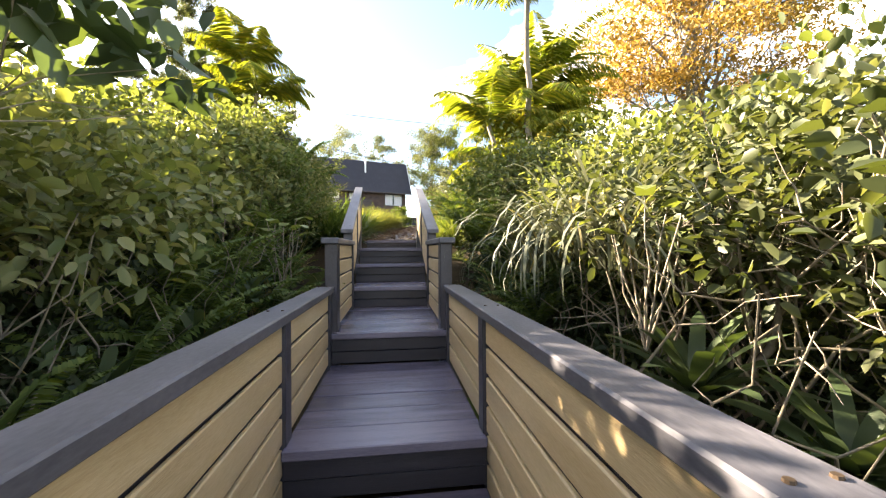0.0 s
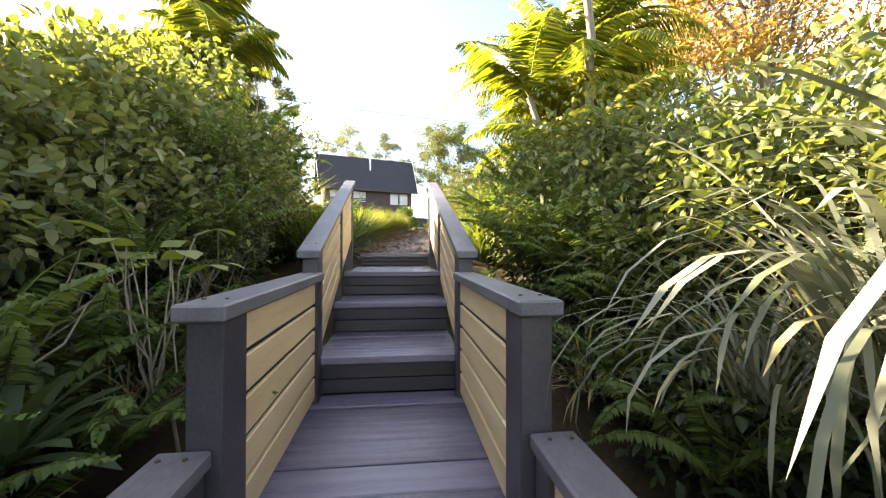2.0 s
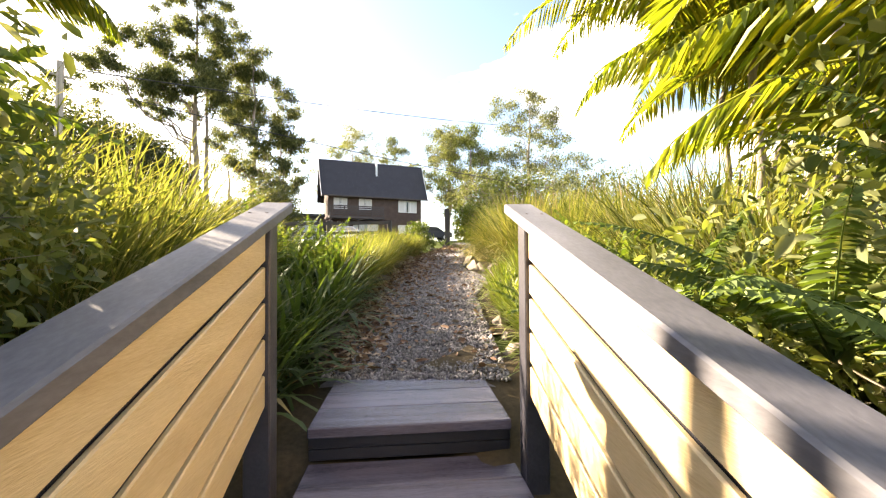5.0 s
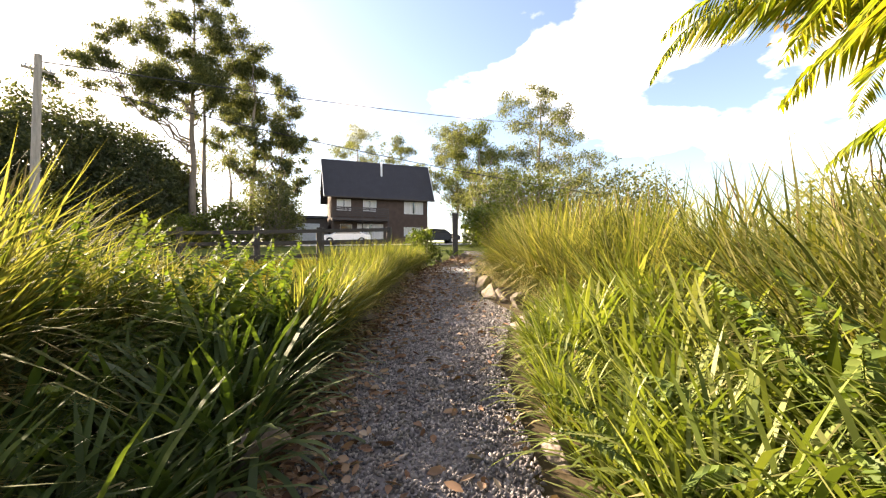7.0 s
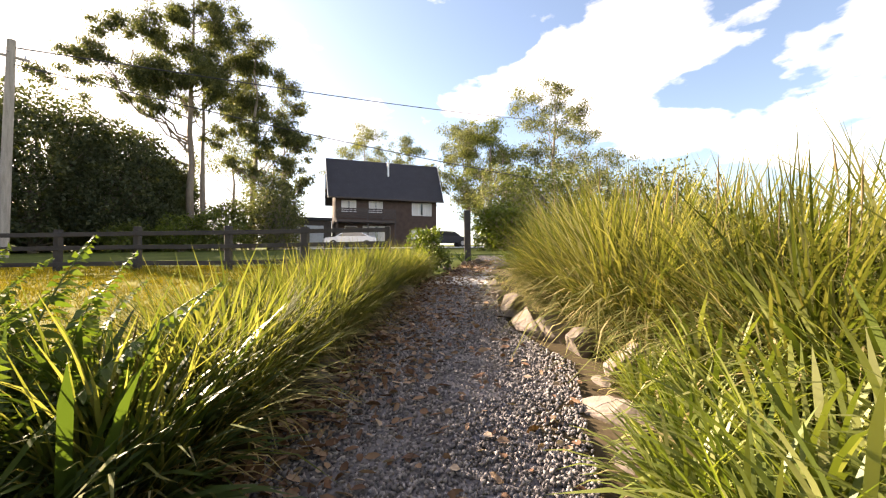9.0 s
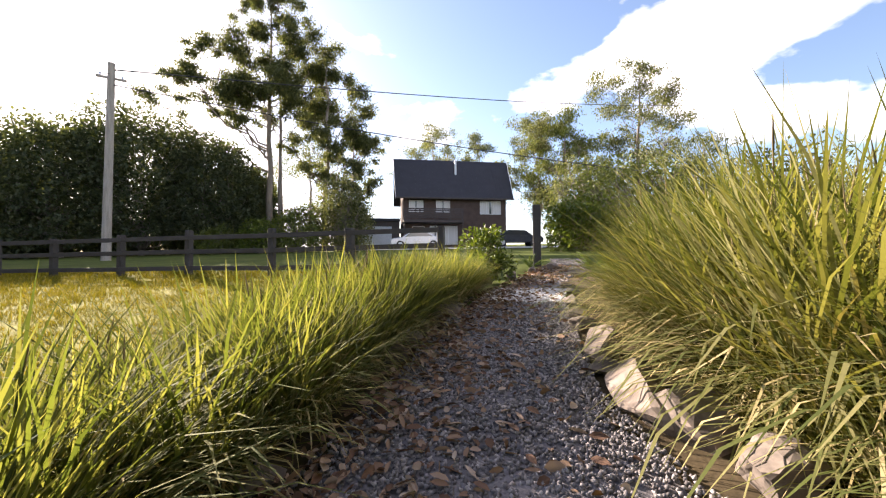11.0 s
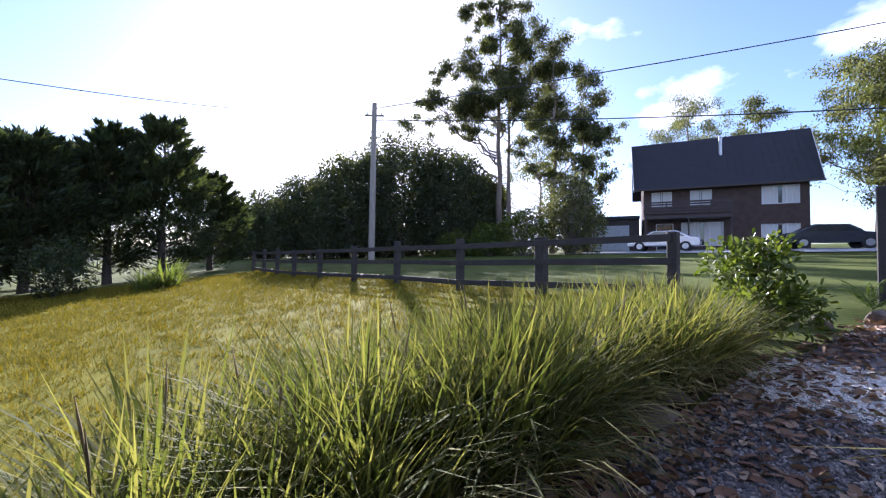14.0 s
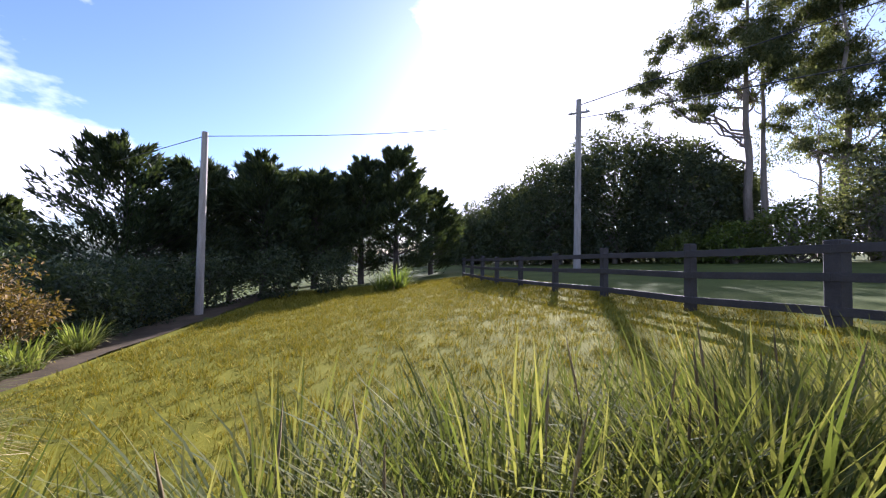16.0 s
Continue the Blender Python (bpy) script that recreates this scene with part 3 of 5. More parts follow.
# ---- house, drive, cars ----
def house():
    """Local x runs along the front from its near-right corner, y back, z up from the drive."""
    th = new("house")
    th.matrix_world = Matrix.Translation((-2.68, 46.0, 3.55)) @ Matrix.Rotation(radians(24), 4, "Z")
    tagged(th, "two-storey red-brown brick house with a steep dark roof", "house")
    W, D, E, R = 10.15, 4.7, 5.12, 8.96
    ops = [(-2.65, -0.5, 3.3, 4.62, 3), (-7.0, -5.6, 3.35, 4.6, 2), (-9.6, -8.2, 3.35, 4.6, 2), (-2.7, -0.5, 0.9, 1.9, 3), (-7.6, -4.9, 0.35, 2.15, 3), (-9.3, -8.1, 0.0, 2.1, 1)]
    # front wall from strips round the openings
    xs_ = sorted({-W, 0.0, *[v for o in ops for v in o[:2]]})
    for a, b in zip(xs_, xs_[1:]):
        cuts = sorted([(o[2], o[3]) for o in ops if o[0] <= a + 1e-6 and o[1] >= b - 1e-6])
        z = -0.6
        for lo, hi in cuts + [(E, E)]:
            if lo > z + 0.01:
                block("wall", (a, 0, z), (b, 0.22, lo), M_BRICK, th, bevel=0)
            z = hi
    block("wall", (-0.22, 0.22, -0.6), (0, D, E), M_BRICK, th, bevel=0)
    block("wall", (-W, 0.22, -0.6), (-W + 0.22, D, E), M_BRICK, th, bevel=0)
    block("wall", (-W + 0.22, D - 0.22, -0.6), (-0.22, D, E), M_BRICK, th, bevel=0)
    for x0, x1 in ((-0.22, 0), (-W, -W + 0.22)):
        bm = bmesh.new()
        q = [bm.verts.new((x, y, z)) for x in (x0, x1) for y, z in ((0.1, E), (D - 0.1, E), (D / 2, R - 0.15))]
        bm.faces.new(q[:3]), bm.faces.new(q[3:][::-1])
        for i in range(3):
            j = (i + 1) % 3
            bm.faces.new((q[j], q[i], q[3 + i], q[3 + j]))
        bmesh.ops.recalc_face_normals(bm, faces=bm.faces)
        part("gable", bm, M_BALC, th)
    for sgn in (0, 1):
        bm = bmesh.new()
        y0, y1 = (-0.55, D / 2) if not sgn else (D + 0.55, D / 2)
        z0 = E - 0.45
        n = 26
        for x0, x1 in ((-W - 0.7, 0.6),):
            vs = [bm.verts.new((x, y, z + t)) for t in (0, 0.14) for x, y, z in ((x0, y0, z0), (x1, y0, z0), (x1 + 0.3, y1, R), (x0 - 0.1, y1, R))]
            for f in ((3, 2, 1, 0), (4, 5, 6, 7), (0, 1, 5, 4), (1, 2, 6, 5), (2, 3, 7, 6), (3, 0, 4, 7)):
                bm.faces.new([vs[i] for i in f])
        bmesh.ops.recalc_face_normals(bm, faces=bm.faces)
        rf = part("roof", bm, M_ROOF, th, "steep dark steel roof")
        for i in range(n):
            x = -W - 0.7 + (W + 1.3) * (i + 0.5) / n
            rib = bmesh.new()
            vs = [rib.verts.new((x + dx, y, z + t)) for t in (0.141, 0.165) for dx, y, z in ((-0.02, y0, z0), (0.02, y0, z0), (0.02, y1, R), (-0.02, y1, R))]
            for f in ((3, 2, 1, 0), (4, 5, 6, 7), (0, 1, 5, 4), (1, 2, 6, 5), (2, 3, 7, 6), (3, 0, 4, 7)):
                rib.faces.new([vs[i] for i in f])
            bmesh.ops.recalc_face_normals(rib, faces=rib.faces)
            part("roof_rib", rib, M_ROOF, rf)
    block("gutter", (-W - 0.72, -0.68, E - 0.46), (0.62, -0.55, E - 0.33), M_BALC, th)
    for x, lean in ((-W - 0.74, -0.1), (0.6, 0.3)):
        bm = bmesh.new()
        vs = [bm.verts.new((x + dx + up, y, z)) for dx in (0, 0.04) for y, z, up in ((-0.56, E - 0.50, 0), (-0.56, E - 0.29, 0), (D / 2, R + 0.16, lean), (D / 2, R - 0.06, lean))]
        for f in ((0, 1, 2, 3), (7, 6, 5, 4), (0, 4, 5, 1), (1, 5, 6, 2), (2, 6, 7, 3), (3, 7, 4, 0)):
            bm.faces.new([vs[i] for i in f])
        bmesh.ops.recalc_face_normals(bm, faces=bm.faces)
        part("bargeboard", bm, M_WHITE, th, "white bargeboard")
    V, F = tubes([([(-4.8, 1.3, 6.6), (-4.8, 1.3, 8.8)], [0.12, 0.12]), ([(-4.8, 1.3, 8.8), (-4.8, 1.3, 8.95)], [0.18, 0.05])], 12)
    put("flue", fast_mesh("flue", V, F), M_STEEL, th, "silver steel flue pipe", True)
    for a, b, lo, hi, k in ops:
        wd = part("window", box(bmesh.new(), (a, 0.14, lo), (b, 0.15, hi)), M_GLASS, th, "white-framed window with pale curtains")
        for x0, x1, z0, z1 in ((a, b, lo, lo + 0.06), (a, b, hi - 0.06, hi), (a, a + 0.06, lo + 0.061, hi - 0.061), (b - 0.06, b, lo + 0.061, hi - 0.061)):
            block("frame", (x0, 0.06, z0), (x1, 0.139, z1), M_WHITE, wd)
        for i in range(1, k):
            x = a + (b - a) * i / k
            block("mullion", (x - 0.025, 0.07, lo + 0.061), (x + 0.025, 0.138, hi - 0.061), M_WHITE, wd)
        for x0, x1 in ((a + 0.06, a + (b - a) * 0.45), (a + (b - a) * 0.55, b - 0.06)):
            if k > 1:
                block("curtain", (x0, 0.105, lo + 0.07), (x1, 0.125, hi - 0.07), M_BLIND, wd)
    block("balcony_floor", (-10.2, -1.5, 2.35), (-4.6, -0.01, 2.58), M_BALC, th)
    for x in (-10.1, -8.7, -7.3, -5.9, -4.7):
        block("balcony_post", (x - 0.05, -1.45, -0.55 if x in (-10.1, -4.7, -7.3) else 2.58), (x + 0.05, -1.35, 3.55), M_BALC, th)
    for z in (2.75, 2.95, 3.15, 3.35, 3.52):
        block("balcony_rail", (-10.15, -1.50, z), (-4.62, -1.46, z + 0.12), M_BALC, th)
    # garage wing
    block("garage_wall", (-15.2, 0.6, -0.6), (-10.45, 6.0, 2.6), M_BALC, th, "dark timber garage wing")
    block("garage_roof", (-15.5, 0.2, 2.61), (-10.42, 6.2, 2.85), M_ROOF, th)
    gd = block("garage_door", (-14.2, 0.56, 0.0), (-11.2, 0.597, 2.1), M_GREYDOOR, th, "pale grey panel garage door")
    for i in range(1, 5):
        block("door_rib", (-14.2, 0.54, i * 0.42), (-11.2, 0.558, i * 0.42 + 0.03), M_GREYDOOR, gd)
    return th


house()
bm = bmesh.new()
box(bm, (-15, 35.5, 0), (4, 43.5, 0.02))
for q in bm.verts:
    q.co.z += float(land(0, q.co.y)) + 0.02
tagged(part("driveway", bm, M_DRIVE), "pale concrete driveway in front of the house", "driveway", kind="structure")


def car(x, y, z, turn, paint, label):
    th = empty("parked_car", x, y, z, label, "car", "parked cars", turn)
    prof = [(-2.2, 0.35), (-2.22, 0.72), (-2.05, 0.86), (-1.25, 0.95), (-0.55, 1.38), (0.85, 1.42), (1.65, 0.98), (2.15, 0.92), (2.22, 0.6), (2.18, 0.35)]
    body = prism("body", prof, -0.85, 0.85, paint, th)
    bv = bmesh.new()
    bv.from_mesh(body.data)
    bmesh.ops.bevel(bv, geom=bv.edges[:], offset=0.06, segments=2, affect="EDGES", profile=0.6)
    bv.to_mesh(body.data)
    bv.free()
    for sg in (-1, 1):
        prism("side_window", [(-1.02, 0.99), (-0.5, 1.31), (0.8, 1.35), (1.38, 1.0)], sg * 0.853, sg * 0.862, M_GLASS, th)
        for wx in (-1.4, 1.38):
            bm = bmesh.new()
            bmesh.ops.create_cone(bm, cap_ends=True, segments=20, radius1=0.33, radius2=0.33, depth=0.22, matrix=Matrix.Translation((wx, sg * 0.78, 0.33)) @ Matrix.Rotation(radians(90), 4, "X"))
            wh = part("wheel", bm, M_TYRE, th)
            bm = bmesh.new()
            bmesh.ops.create_cone(bm, cap_ends=True, segments=16, radius1=0.20, radius2=0.18, depth=0.03, matrix=Matrix.Translation((wx, sg * 0.90, 0.33)) @ Matrix.Rotation(radians(90), 4, "X"))
            part("rim", bm, M_STEEL, wh)
    for x0, z0, z1, m in ((-2.26, 0.66, 0.78, M_WHITE), (2.215, 0.62, 0.78, M_SCREW)):
        for sg in (-1, 1):
            block("lamp", (x0, sg * 0.6 - 0.16, z0), (x0 + 0.04, sg * 0.6 + 0.16, z1), m, th)
    bm = bmesh.new()
    vs = [bm.verts.new(p) for p in ((-1.17, -0.72, 1.02), (-1.17, 0.72, 1.02), (-0.62, 0.66, 1.375), (-0.62, -0.66, 1.375))]
    f = bm.faces.new(vs)
    r = bmesh.ops.extrude_face_region(bm, geom=[f])
    for q in r["geom"]:
        if isinstance(q, bmesh.types.BMVert):
            q.co += Vector((-0.02, 0, 0.03))
    part("windscreen", bm, M_GLASS, th)
    return th


car(-9.6, 39.2, float(land(0, 39.2)) + 0.04, 12, M_CAR, "silver sedan parked on the concrete driveway")
car(-1.5, 41.8, float(land(0, 41.8)) + 0.04, 200, M_CARDARK, "dark sedan parked beside the house")


# ---- plants ----
def blob_leaves(blobs, n, L, W, full, out=0.7, drop=0.0, shell=0.55, up=0.15, loose=False):
    """Leaves on clumps (x, y, z, r): more on the big ones, turned outwards."""
    B = np.asarray(blobs, float)
    p = B[:, 3] ** 2
    k = rng.choice(len(B), n, p=p / p.sum())
    d = unit(rng.normal(size=(n, 3)) * [1, 1, 0.8])
    r = B[k, 3] * (shell + (1 - shell) * rng.random(n) ** 0.5) * (1 + 0.25 * rng.normal(size=n) * 0.5)
    C = B[k, :3] + d * r[:, None] * [1, 1, 0.85]
    if loose:
        C = B[k, :3] + rng.normal(size=(n, 3)) * B[k, 3:4] * [0.47, 0.47, 0.25]
    D = d * out + rng.normal(size=(n, 3)) * 0.55 + [0, 0, up - drop]
    s = rng.uniform(0.65, 1.25, n)
    return leaves(C, D, L * s, W * s, full)


def woody(name, blobs, root, n, L, W, leaf, bark, r0, full=False, label="", category="shrub", group="", at=(0, 0, 0), fork=0.35, sides=5, out=0.7, drop=0.0, leaf_name="crown", shell=0.55, trunk_top=None, up=0.15, loose=False):
    """A plant with a trunk, a limb to every clump, and a crown of single leaves on the clumps."""
    th = empty(name, *at, label, category, group)
    B = np.asarray(blobs, float)
    top = np.asarray(trunk_top if trunk_top is not None else B[:, :3].mean(0), float)
    root = np.asarray(root, float)
    tr = curve_between(root, top, 0, 0.025, 9)
    rad = r0 * (1 - 0.8 * np.linspace(0, 1, 9))
    paths = [(tr, rad)]
    for b in B:
        f = np.clip(fork + 0.6 * rng.random() * (b[2] - root[2]) / max(top[2] - root[2], 0.1), fork, 0.95)
        i = int(f * 8)
        a = tr[i]
        c = curve_between(a, b[:3], -0.08 * np.linalg.norm(b[:3] - a), 0.05, 6)
        q = min(rad[i] * 0.5, r0 * 0.3)
        paths.append((c, np.linspace(q, q * 0.18, 6)))
        for _ in range(2):
            e = b[:3] + unit(rng.normal(size=3)) * b[3] * 0.8
            paths.append((curve_between(c[3], e, 0, 0.06, 4), np.linspace(q * 0.35, q * 0.1, 4)))
    V, F = tubes(paths, sides)
    put("trunk", fast_mesh("trunk", V, F), bark, th, smooth=True)
    V, F = blob_leaves(blobs, n, L, W, full, out, drop, shell, up, loose)
    put(leaf_name, fast_mesh(leaf_name, V, F), leaf, th)
    return th


def tussock(n, spread, L, W, lift=(1.0, 1.5), bend=(0.6, 1.9), seeds=0, k=4, leaf=None, label="", name="grass_tussock", seed_h=1.15, dry=0):
    th = empty(name, 0, 0, 0, label, "grass", "grass border tussocks")
    az = rng.uniform(0, 2 * np.pi, n)
    r = spread * np.sqrt(rng.random(n))
    P = np.stack([r * np.cos(az), r * np.sin(az), np.full(n, -0.03)], 1)
    a2 = az + rng.normal(size=n) * 0.7
    q = rng.random(n)
    V, F = blades(P, a2, lift[1] - (lift[1] - lift[0]) * q, L * rng.uniform(0.55, 1.1, n), W * rng.uniform(0.7, 1.2, n), rng.uniform(*bend, n) * (0.4 + 0.6 * q), k)
    put("blade_tuft", fast_mesh("blade_tuft", V, F), leaf, th)
    if dry:
        a = rng.uniform(0, 2 * np.pi, dry)
        P = np.stack([spread * 0.8 * np.cos(a), spread * 0.8 * np.sin(a), np.full(dry, -0.03)], 1)
        V, F = blades(P, a + rng.normal(size=dry) * 0.8, rng.uniform(0.8, 1.4, dry), L * rng.uniform(0.3, 0.8, dry), W * rng.uniform(0.6, 1.1, dry), rng.uniform(0.8, 2.4, dry), k)
        put("dry_tuft", fast_mesh("dry_tuft", V, F), L_STRAW, th, "dry straw-coloured blades")
    if seeds:
        a = rng.uniform(0, 2 * np.pi, seeds)
        P = np.stack([spread * 0.5 * np.cos(a), spread * 0.5 * np.sin(a), np.zeros(seeds)], 1)
        hd = []
        for i in range(seeds):
            e = P[i] + np.array([0.16 * np.cos(a[i]), 0.16 * np.sin(a[i]), 1.0]) * L * seed_h * rng.uniform(0.8, 1.1)
            c = curve_between(P[i], e, 0, 0.02, 5)
            hd.append((c, np.array([0.002, 0.002, 0.0015, 0.002, 0.001])))
            hd.append((np.array([c[3], (c[3] + c[4]) / 2, c[4]]), np.array([0.002, 0.006, 0.001])))
        V, F = tubes(hd, 4)
        put("seed_head", fast_mesh("seed_head", V, F), L_SEED, th)
    return th


def frond(base, az, lift, L, bend, pinna, pw, n=26, hang=0.5, taper=0.25):
    """One feather frond: a bent rib and two rows of leaflets."""
    k = 9
    pos, pts, dirs = np.array(base, float), [], []
    for i in range(k + 1):
        el = lift - bend * (i / k) ** 1.3
        d = np.array([np.cos(el) * np.cos(az), np.cos(el) * np.sin(az), np.sin(el)])
        pts.append(pos.copy())
        dirs.append(d)
        pos = pos + d * L / k
    pts, dirs = np.array(pts), np.array(dirs)
    rib = tubes([(pts, np.linspace(0.012, 0.002, k + 1) * (L / 1.5))], 4)
    f = np.linspace(0.10, 0.99, n)
    C = np.stack([np.interp(f * k, np.arange(k + 1), pts[:, j]) for j in range(3)], 1)
    T = np.stack([np.interp(f * k, np.arange(k + 1), dirs[:, j]) for j in range(3)], 1)
    side = np.array([-np.sin(az), np.cos(az), 0.0])
    out = [rib]
    ln = pinna * np.clip(np.minimum((f + 0.15) * 2.2, (1.08 - f) * (1.6 if taper else 3)), 0.1, 1)
    for sg in (-1, 1):
        D = side * sg + T * 0.55 + np.array([0, 0, -hang]) + rng.normal(size=(n, 3)) * 0.07
        out.append(leaves(C, D, ln, pw, False, 0.1, 0.18))
    return out


def fern(n, L, label, name="fern", leaf=None, pinna=0.11, pw=0.028, lift=(0.7, 1.3), bend=1.2, count=28, group="ferns", category="fern"):
    th = empty(name, 0, 0, 0, label, category, group)
    for i in range(n):
        V, F = merge(*frond((0, 0, -0.02), i * 2.4 + rng.normal() * 0.3, rng.uniform(*lift), L * rng.uniform(0.7, 1.1), bend * rng.uniform(0.7, 1.2), pinna, pw, count))
        put("frond", fast_mesh("frond", V, F), leaf or L_FERN, th)
    return th


def palm(x, y, z0, stems, L, label, leaf, lean=0.1):
    th = empty("palm", x, y, z0, label, "palm", "palms")
    for h, dx, dy, r, nf in stems:
        p = curve_between((dx * 0.3, dy * 0.3, -0.2), (dx, dy, h), 0, 0.012, 10)
        V, F = tubes([(p, r * (1 - 0.25 * np.linspace(0, 1, 10)) * (1 + 0.06 * (np.arange(10) % 2)))], 10)
        put("stem", fast_mesh("stem", V, F), M_BARK, th, smooth=True)
        for i in range(nf):
            V, F = merge(*frond((dx, dy, h), i * 2.4 + rng.normal() * 0.25, rng.uniform(0.35, 1.35), L * rng.uniform(0.8, 1.1), rng.uniform(1.3, 2.1), 0.46, 0.024, 58, 0.45))
            put("frond", fast_mesh("frond", V, F), leaf, th)
    return th


def ring(n, R, z, r, jit=0.25):
    a = np.arange(n) * 2.399 + rng.random() * 6
    q = R * np.sqrt((np.arange(n) + 0.5) / n)
    return np.stack([q * np.cos(a), q * np.sin(a), z + rng.normal(size=n) * jit * r * 2, r * rng.uniform(0.75, 1.25, n)], 1)


SC = lambda x, y, dz, s, rz: Matrix.Translation((x, y, float(land(x, y)) + dz)) @ Matrix.Rotation(rz, 4, "Z") @ Matrix.Diagonal((s, s, s, 1))


def plant_out(variants, spots, first_used):
    """Set the variants out on the spots (x, y, lift, scale, turn): each variant itself first, then copies."""
    for i, (x, y, dz, s, rz) in enumerate(spots):
        v = variants[i % len(variants)]
        m = SC(x, y, dz, s, rz)
        if id(v) not in first_used:
            first_used.add(id(v))
            v.matrix_basis = m
        else:
            copy_thing(v, m @ Matrix.Diagonal([1 / q for q in v.scale] + [1]))


USED = set()
U = rng.uniform

# hedges that flank the stairs
hedge = []
for i in range(4):
    bl = np.concatenate([ring(7, 0.55, 0.55, 0.38), ring(9, 0.75, 1.05, 0.42), ring(7, 0.5, 1.5, 0.36)])
    hedge.append(woody("hedge_shrub", bl, (0, 0, -0.5), 6800, 0.070, 0.036, L_HEDGE, M_TWIG, 0.035, True, "dense leafy green hedge shrub beside the stairs", "shrub", "hedge shrubs", fork=0.1, trunk_top=(0, 0, 1.3)))
canopy = []
for i in range(3):
    bl = np.concatenate([ring(10, 0.78, 1.12, 0.36), ring(7, 0.5, 1.52, 0.34)])
    canopy.append(woody("hedge_shrub", bl, (0, 0, -0.2), 5600, 0.076, 0.042, L_HEDGE, M_TWIG, 0.042, True, "leafy olive-green hedge shrub with pale bare stems below", "shrub", "hedge shrubs", fork=0.05, trunk_top=(0, 0, 1.2)))
shade = []
for i in range(2):
    bl = np.concatenate([ring(6, 0.5, 0.35, 0.36), ring(6, 0.6, 0.75, 0.36)])
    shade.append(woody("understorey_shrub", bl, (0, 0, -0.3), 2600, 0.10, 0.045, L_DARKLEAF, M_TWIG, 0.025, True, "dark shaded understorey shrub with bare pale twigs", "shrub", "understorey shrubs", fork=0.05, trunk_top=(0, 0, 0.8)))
vari = []
for i in range(3):
    bl = np.concatenate([ring(11, 0.9, 1.15, 0.32), ring(8, 0.6, 1.48, 0.30)])
    vari.append(woody("pale_leaf_shrub", bl, (0, 0, -0.5), 2900, 0.066, 0.042, L_VARI, M_TWIG, 0.04, True, "sunlit shrub with pale round leaves and bare twigs", "shrub", "pale-leaved shrubs", fork=0.1, trunk_top=(0, 0, 1.3)))


def along(s, v, zc, sc):
    """A spot for a shrub whose middle should come to height zc."""
    x, y = stair(s, v)
    return (x, y, zc - 1.0 * sc - float(land(x, y)), sc, U(0, 6.28))


left, front = [], []
for s, top in ((-3.4, 1.9), (-2.6, 1.95), (-1.7, 1.8), (-0.8, 1.86), (0.1, 1.93), (0.9, 2.1), (1.7, 2.35), (2.5, 2.6), (3.3, 2.85), (3.9, 2.75)):
    front.append(along(s, (-2.05 if s < 2.6 else -2.1) + 0.1 * math.sin(s * 5), top - 0.85, 1.0))
    left.append(along(s + 0.4, -3.1, top + (0.1 if s > 0.5 else -0.1) - 0.85, 1.15))
left += [along(s, -1.35, z, 0.6) for s, z in ((2.3, 1.55), (3.0, 1.8), (3.6, 2.0))]
left += [along(s, -4.6, 1.6 if s < 1.5 else 1.9, 1.4) for s in (-3.0, -1.0, 1.0, 3.0)]
plant_out(canopy, front, USED)
plant_out(hedge, left, USED)
right = [along(s, v, z, sc) for s, v, z, sc in ((-0.2, 2.6, 0.95, 1.2), (0.9, 2.4, 1.2, 1.1), (1.7, 2.05, 1.22, 1.0), (2.4, 2.0, 1.45, 1.0), (3.1, 1.95, 1.7, 1.0), (3.8, 1.9, 1.8, 0.9), (1.9, 3.1, 1.45, 1.2), (3.2, 3.1, 1.65, 1.2), (4.3, 2.8, 1.8, 1.0), (-1.5, 4.0, 1.1, 1.4), (1.0, 4.0, 1.3, 1.4))]
plant_out(hedge, right, USED)
plant_out(vari, [along(s, v, z, sc) for s, v, z, sc in ((-2.4, 2.1, 0.80, 1.0), (-1.5, 2.05, 0.88, 1.0), (-0.7, 1.9, 0.95, 0.95), (0.1, 2.2, 1.15, 0.85), (-1.9, 3.1, 1.15, 1.1), (-0.6, 3.0, 1.2, 1.1))], USED)
und = []
for s in np.arange(-3.2, 3.6, 0.62):
    z = floor_z(s) - 0.05
    und.append(along(s, -1.80 + 0.06 * math.sin(s * 9), z + 0.58, 0.8))
    und.append(along(s + 0.3, -2.4, z + 0.7, 1.0))
    if s > 0.9:
        und.append(along(s, 1.62 + 0.06 * math.sin(s * 7), z + 0.5, 0.75))
    if s > -0.3:
        und.append(along(s + 0.2, 1.9, z + 0.35, 0.9))
    else:
        und.append(along(s + 0.2, 2.3, z + 0.3, 0.95))
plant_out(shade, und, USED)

# branch that hangs over the foot of the stairs
bx, by = stair(-1.75, -1.7)
bl = [(0.75, 0.45, 1.75, 0.20), (0.95, 0.75, 1.62, 0.16), (0.55, 0.65, 1.95, 0.22), (0.25, 0.3, 1.95, 0.25), (0.3, 0.75, 1.80, 0.22), (0.85, 0.25, 1.95, 0.22), (0.5, 0.1, 2.15, 0.25), (0.62, 0.85, 1.92, 0.18), (0.0, 0.25, 2.2, 0.3), (-0.25, 0.55, 2.1, 0.3), (0.2, 0.7, 2.1, 0.25)]
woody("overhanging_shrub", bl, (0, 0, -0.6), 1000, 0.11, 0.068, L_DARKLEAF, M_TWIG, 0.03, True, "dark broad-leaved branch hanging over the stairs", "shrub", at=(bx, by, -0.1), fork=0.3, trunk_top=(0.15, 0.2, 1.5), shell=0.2)

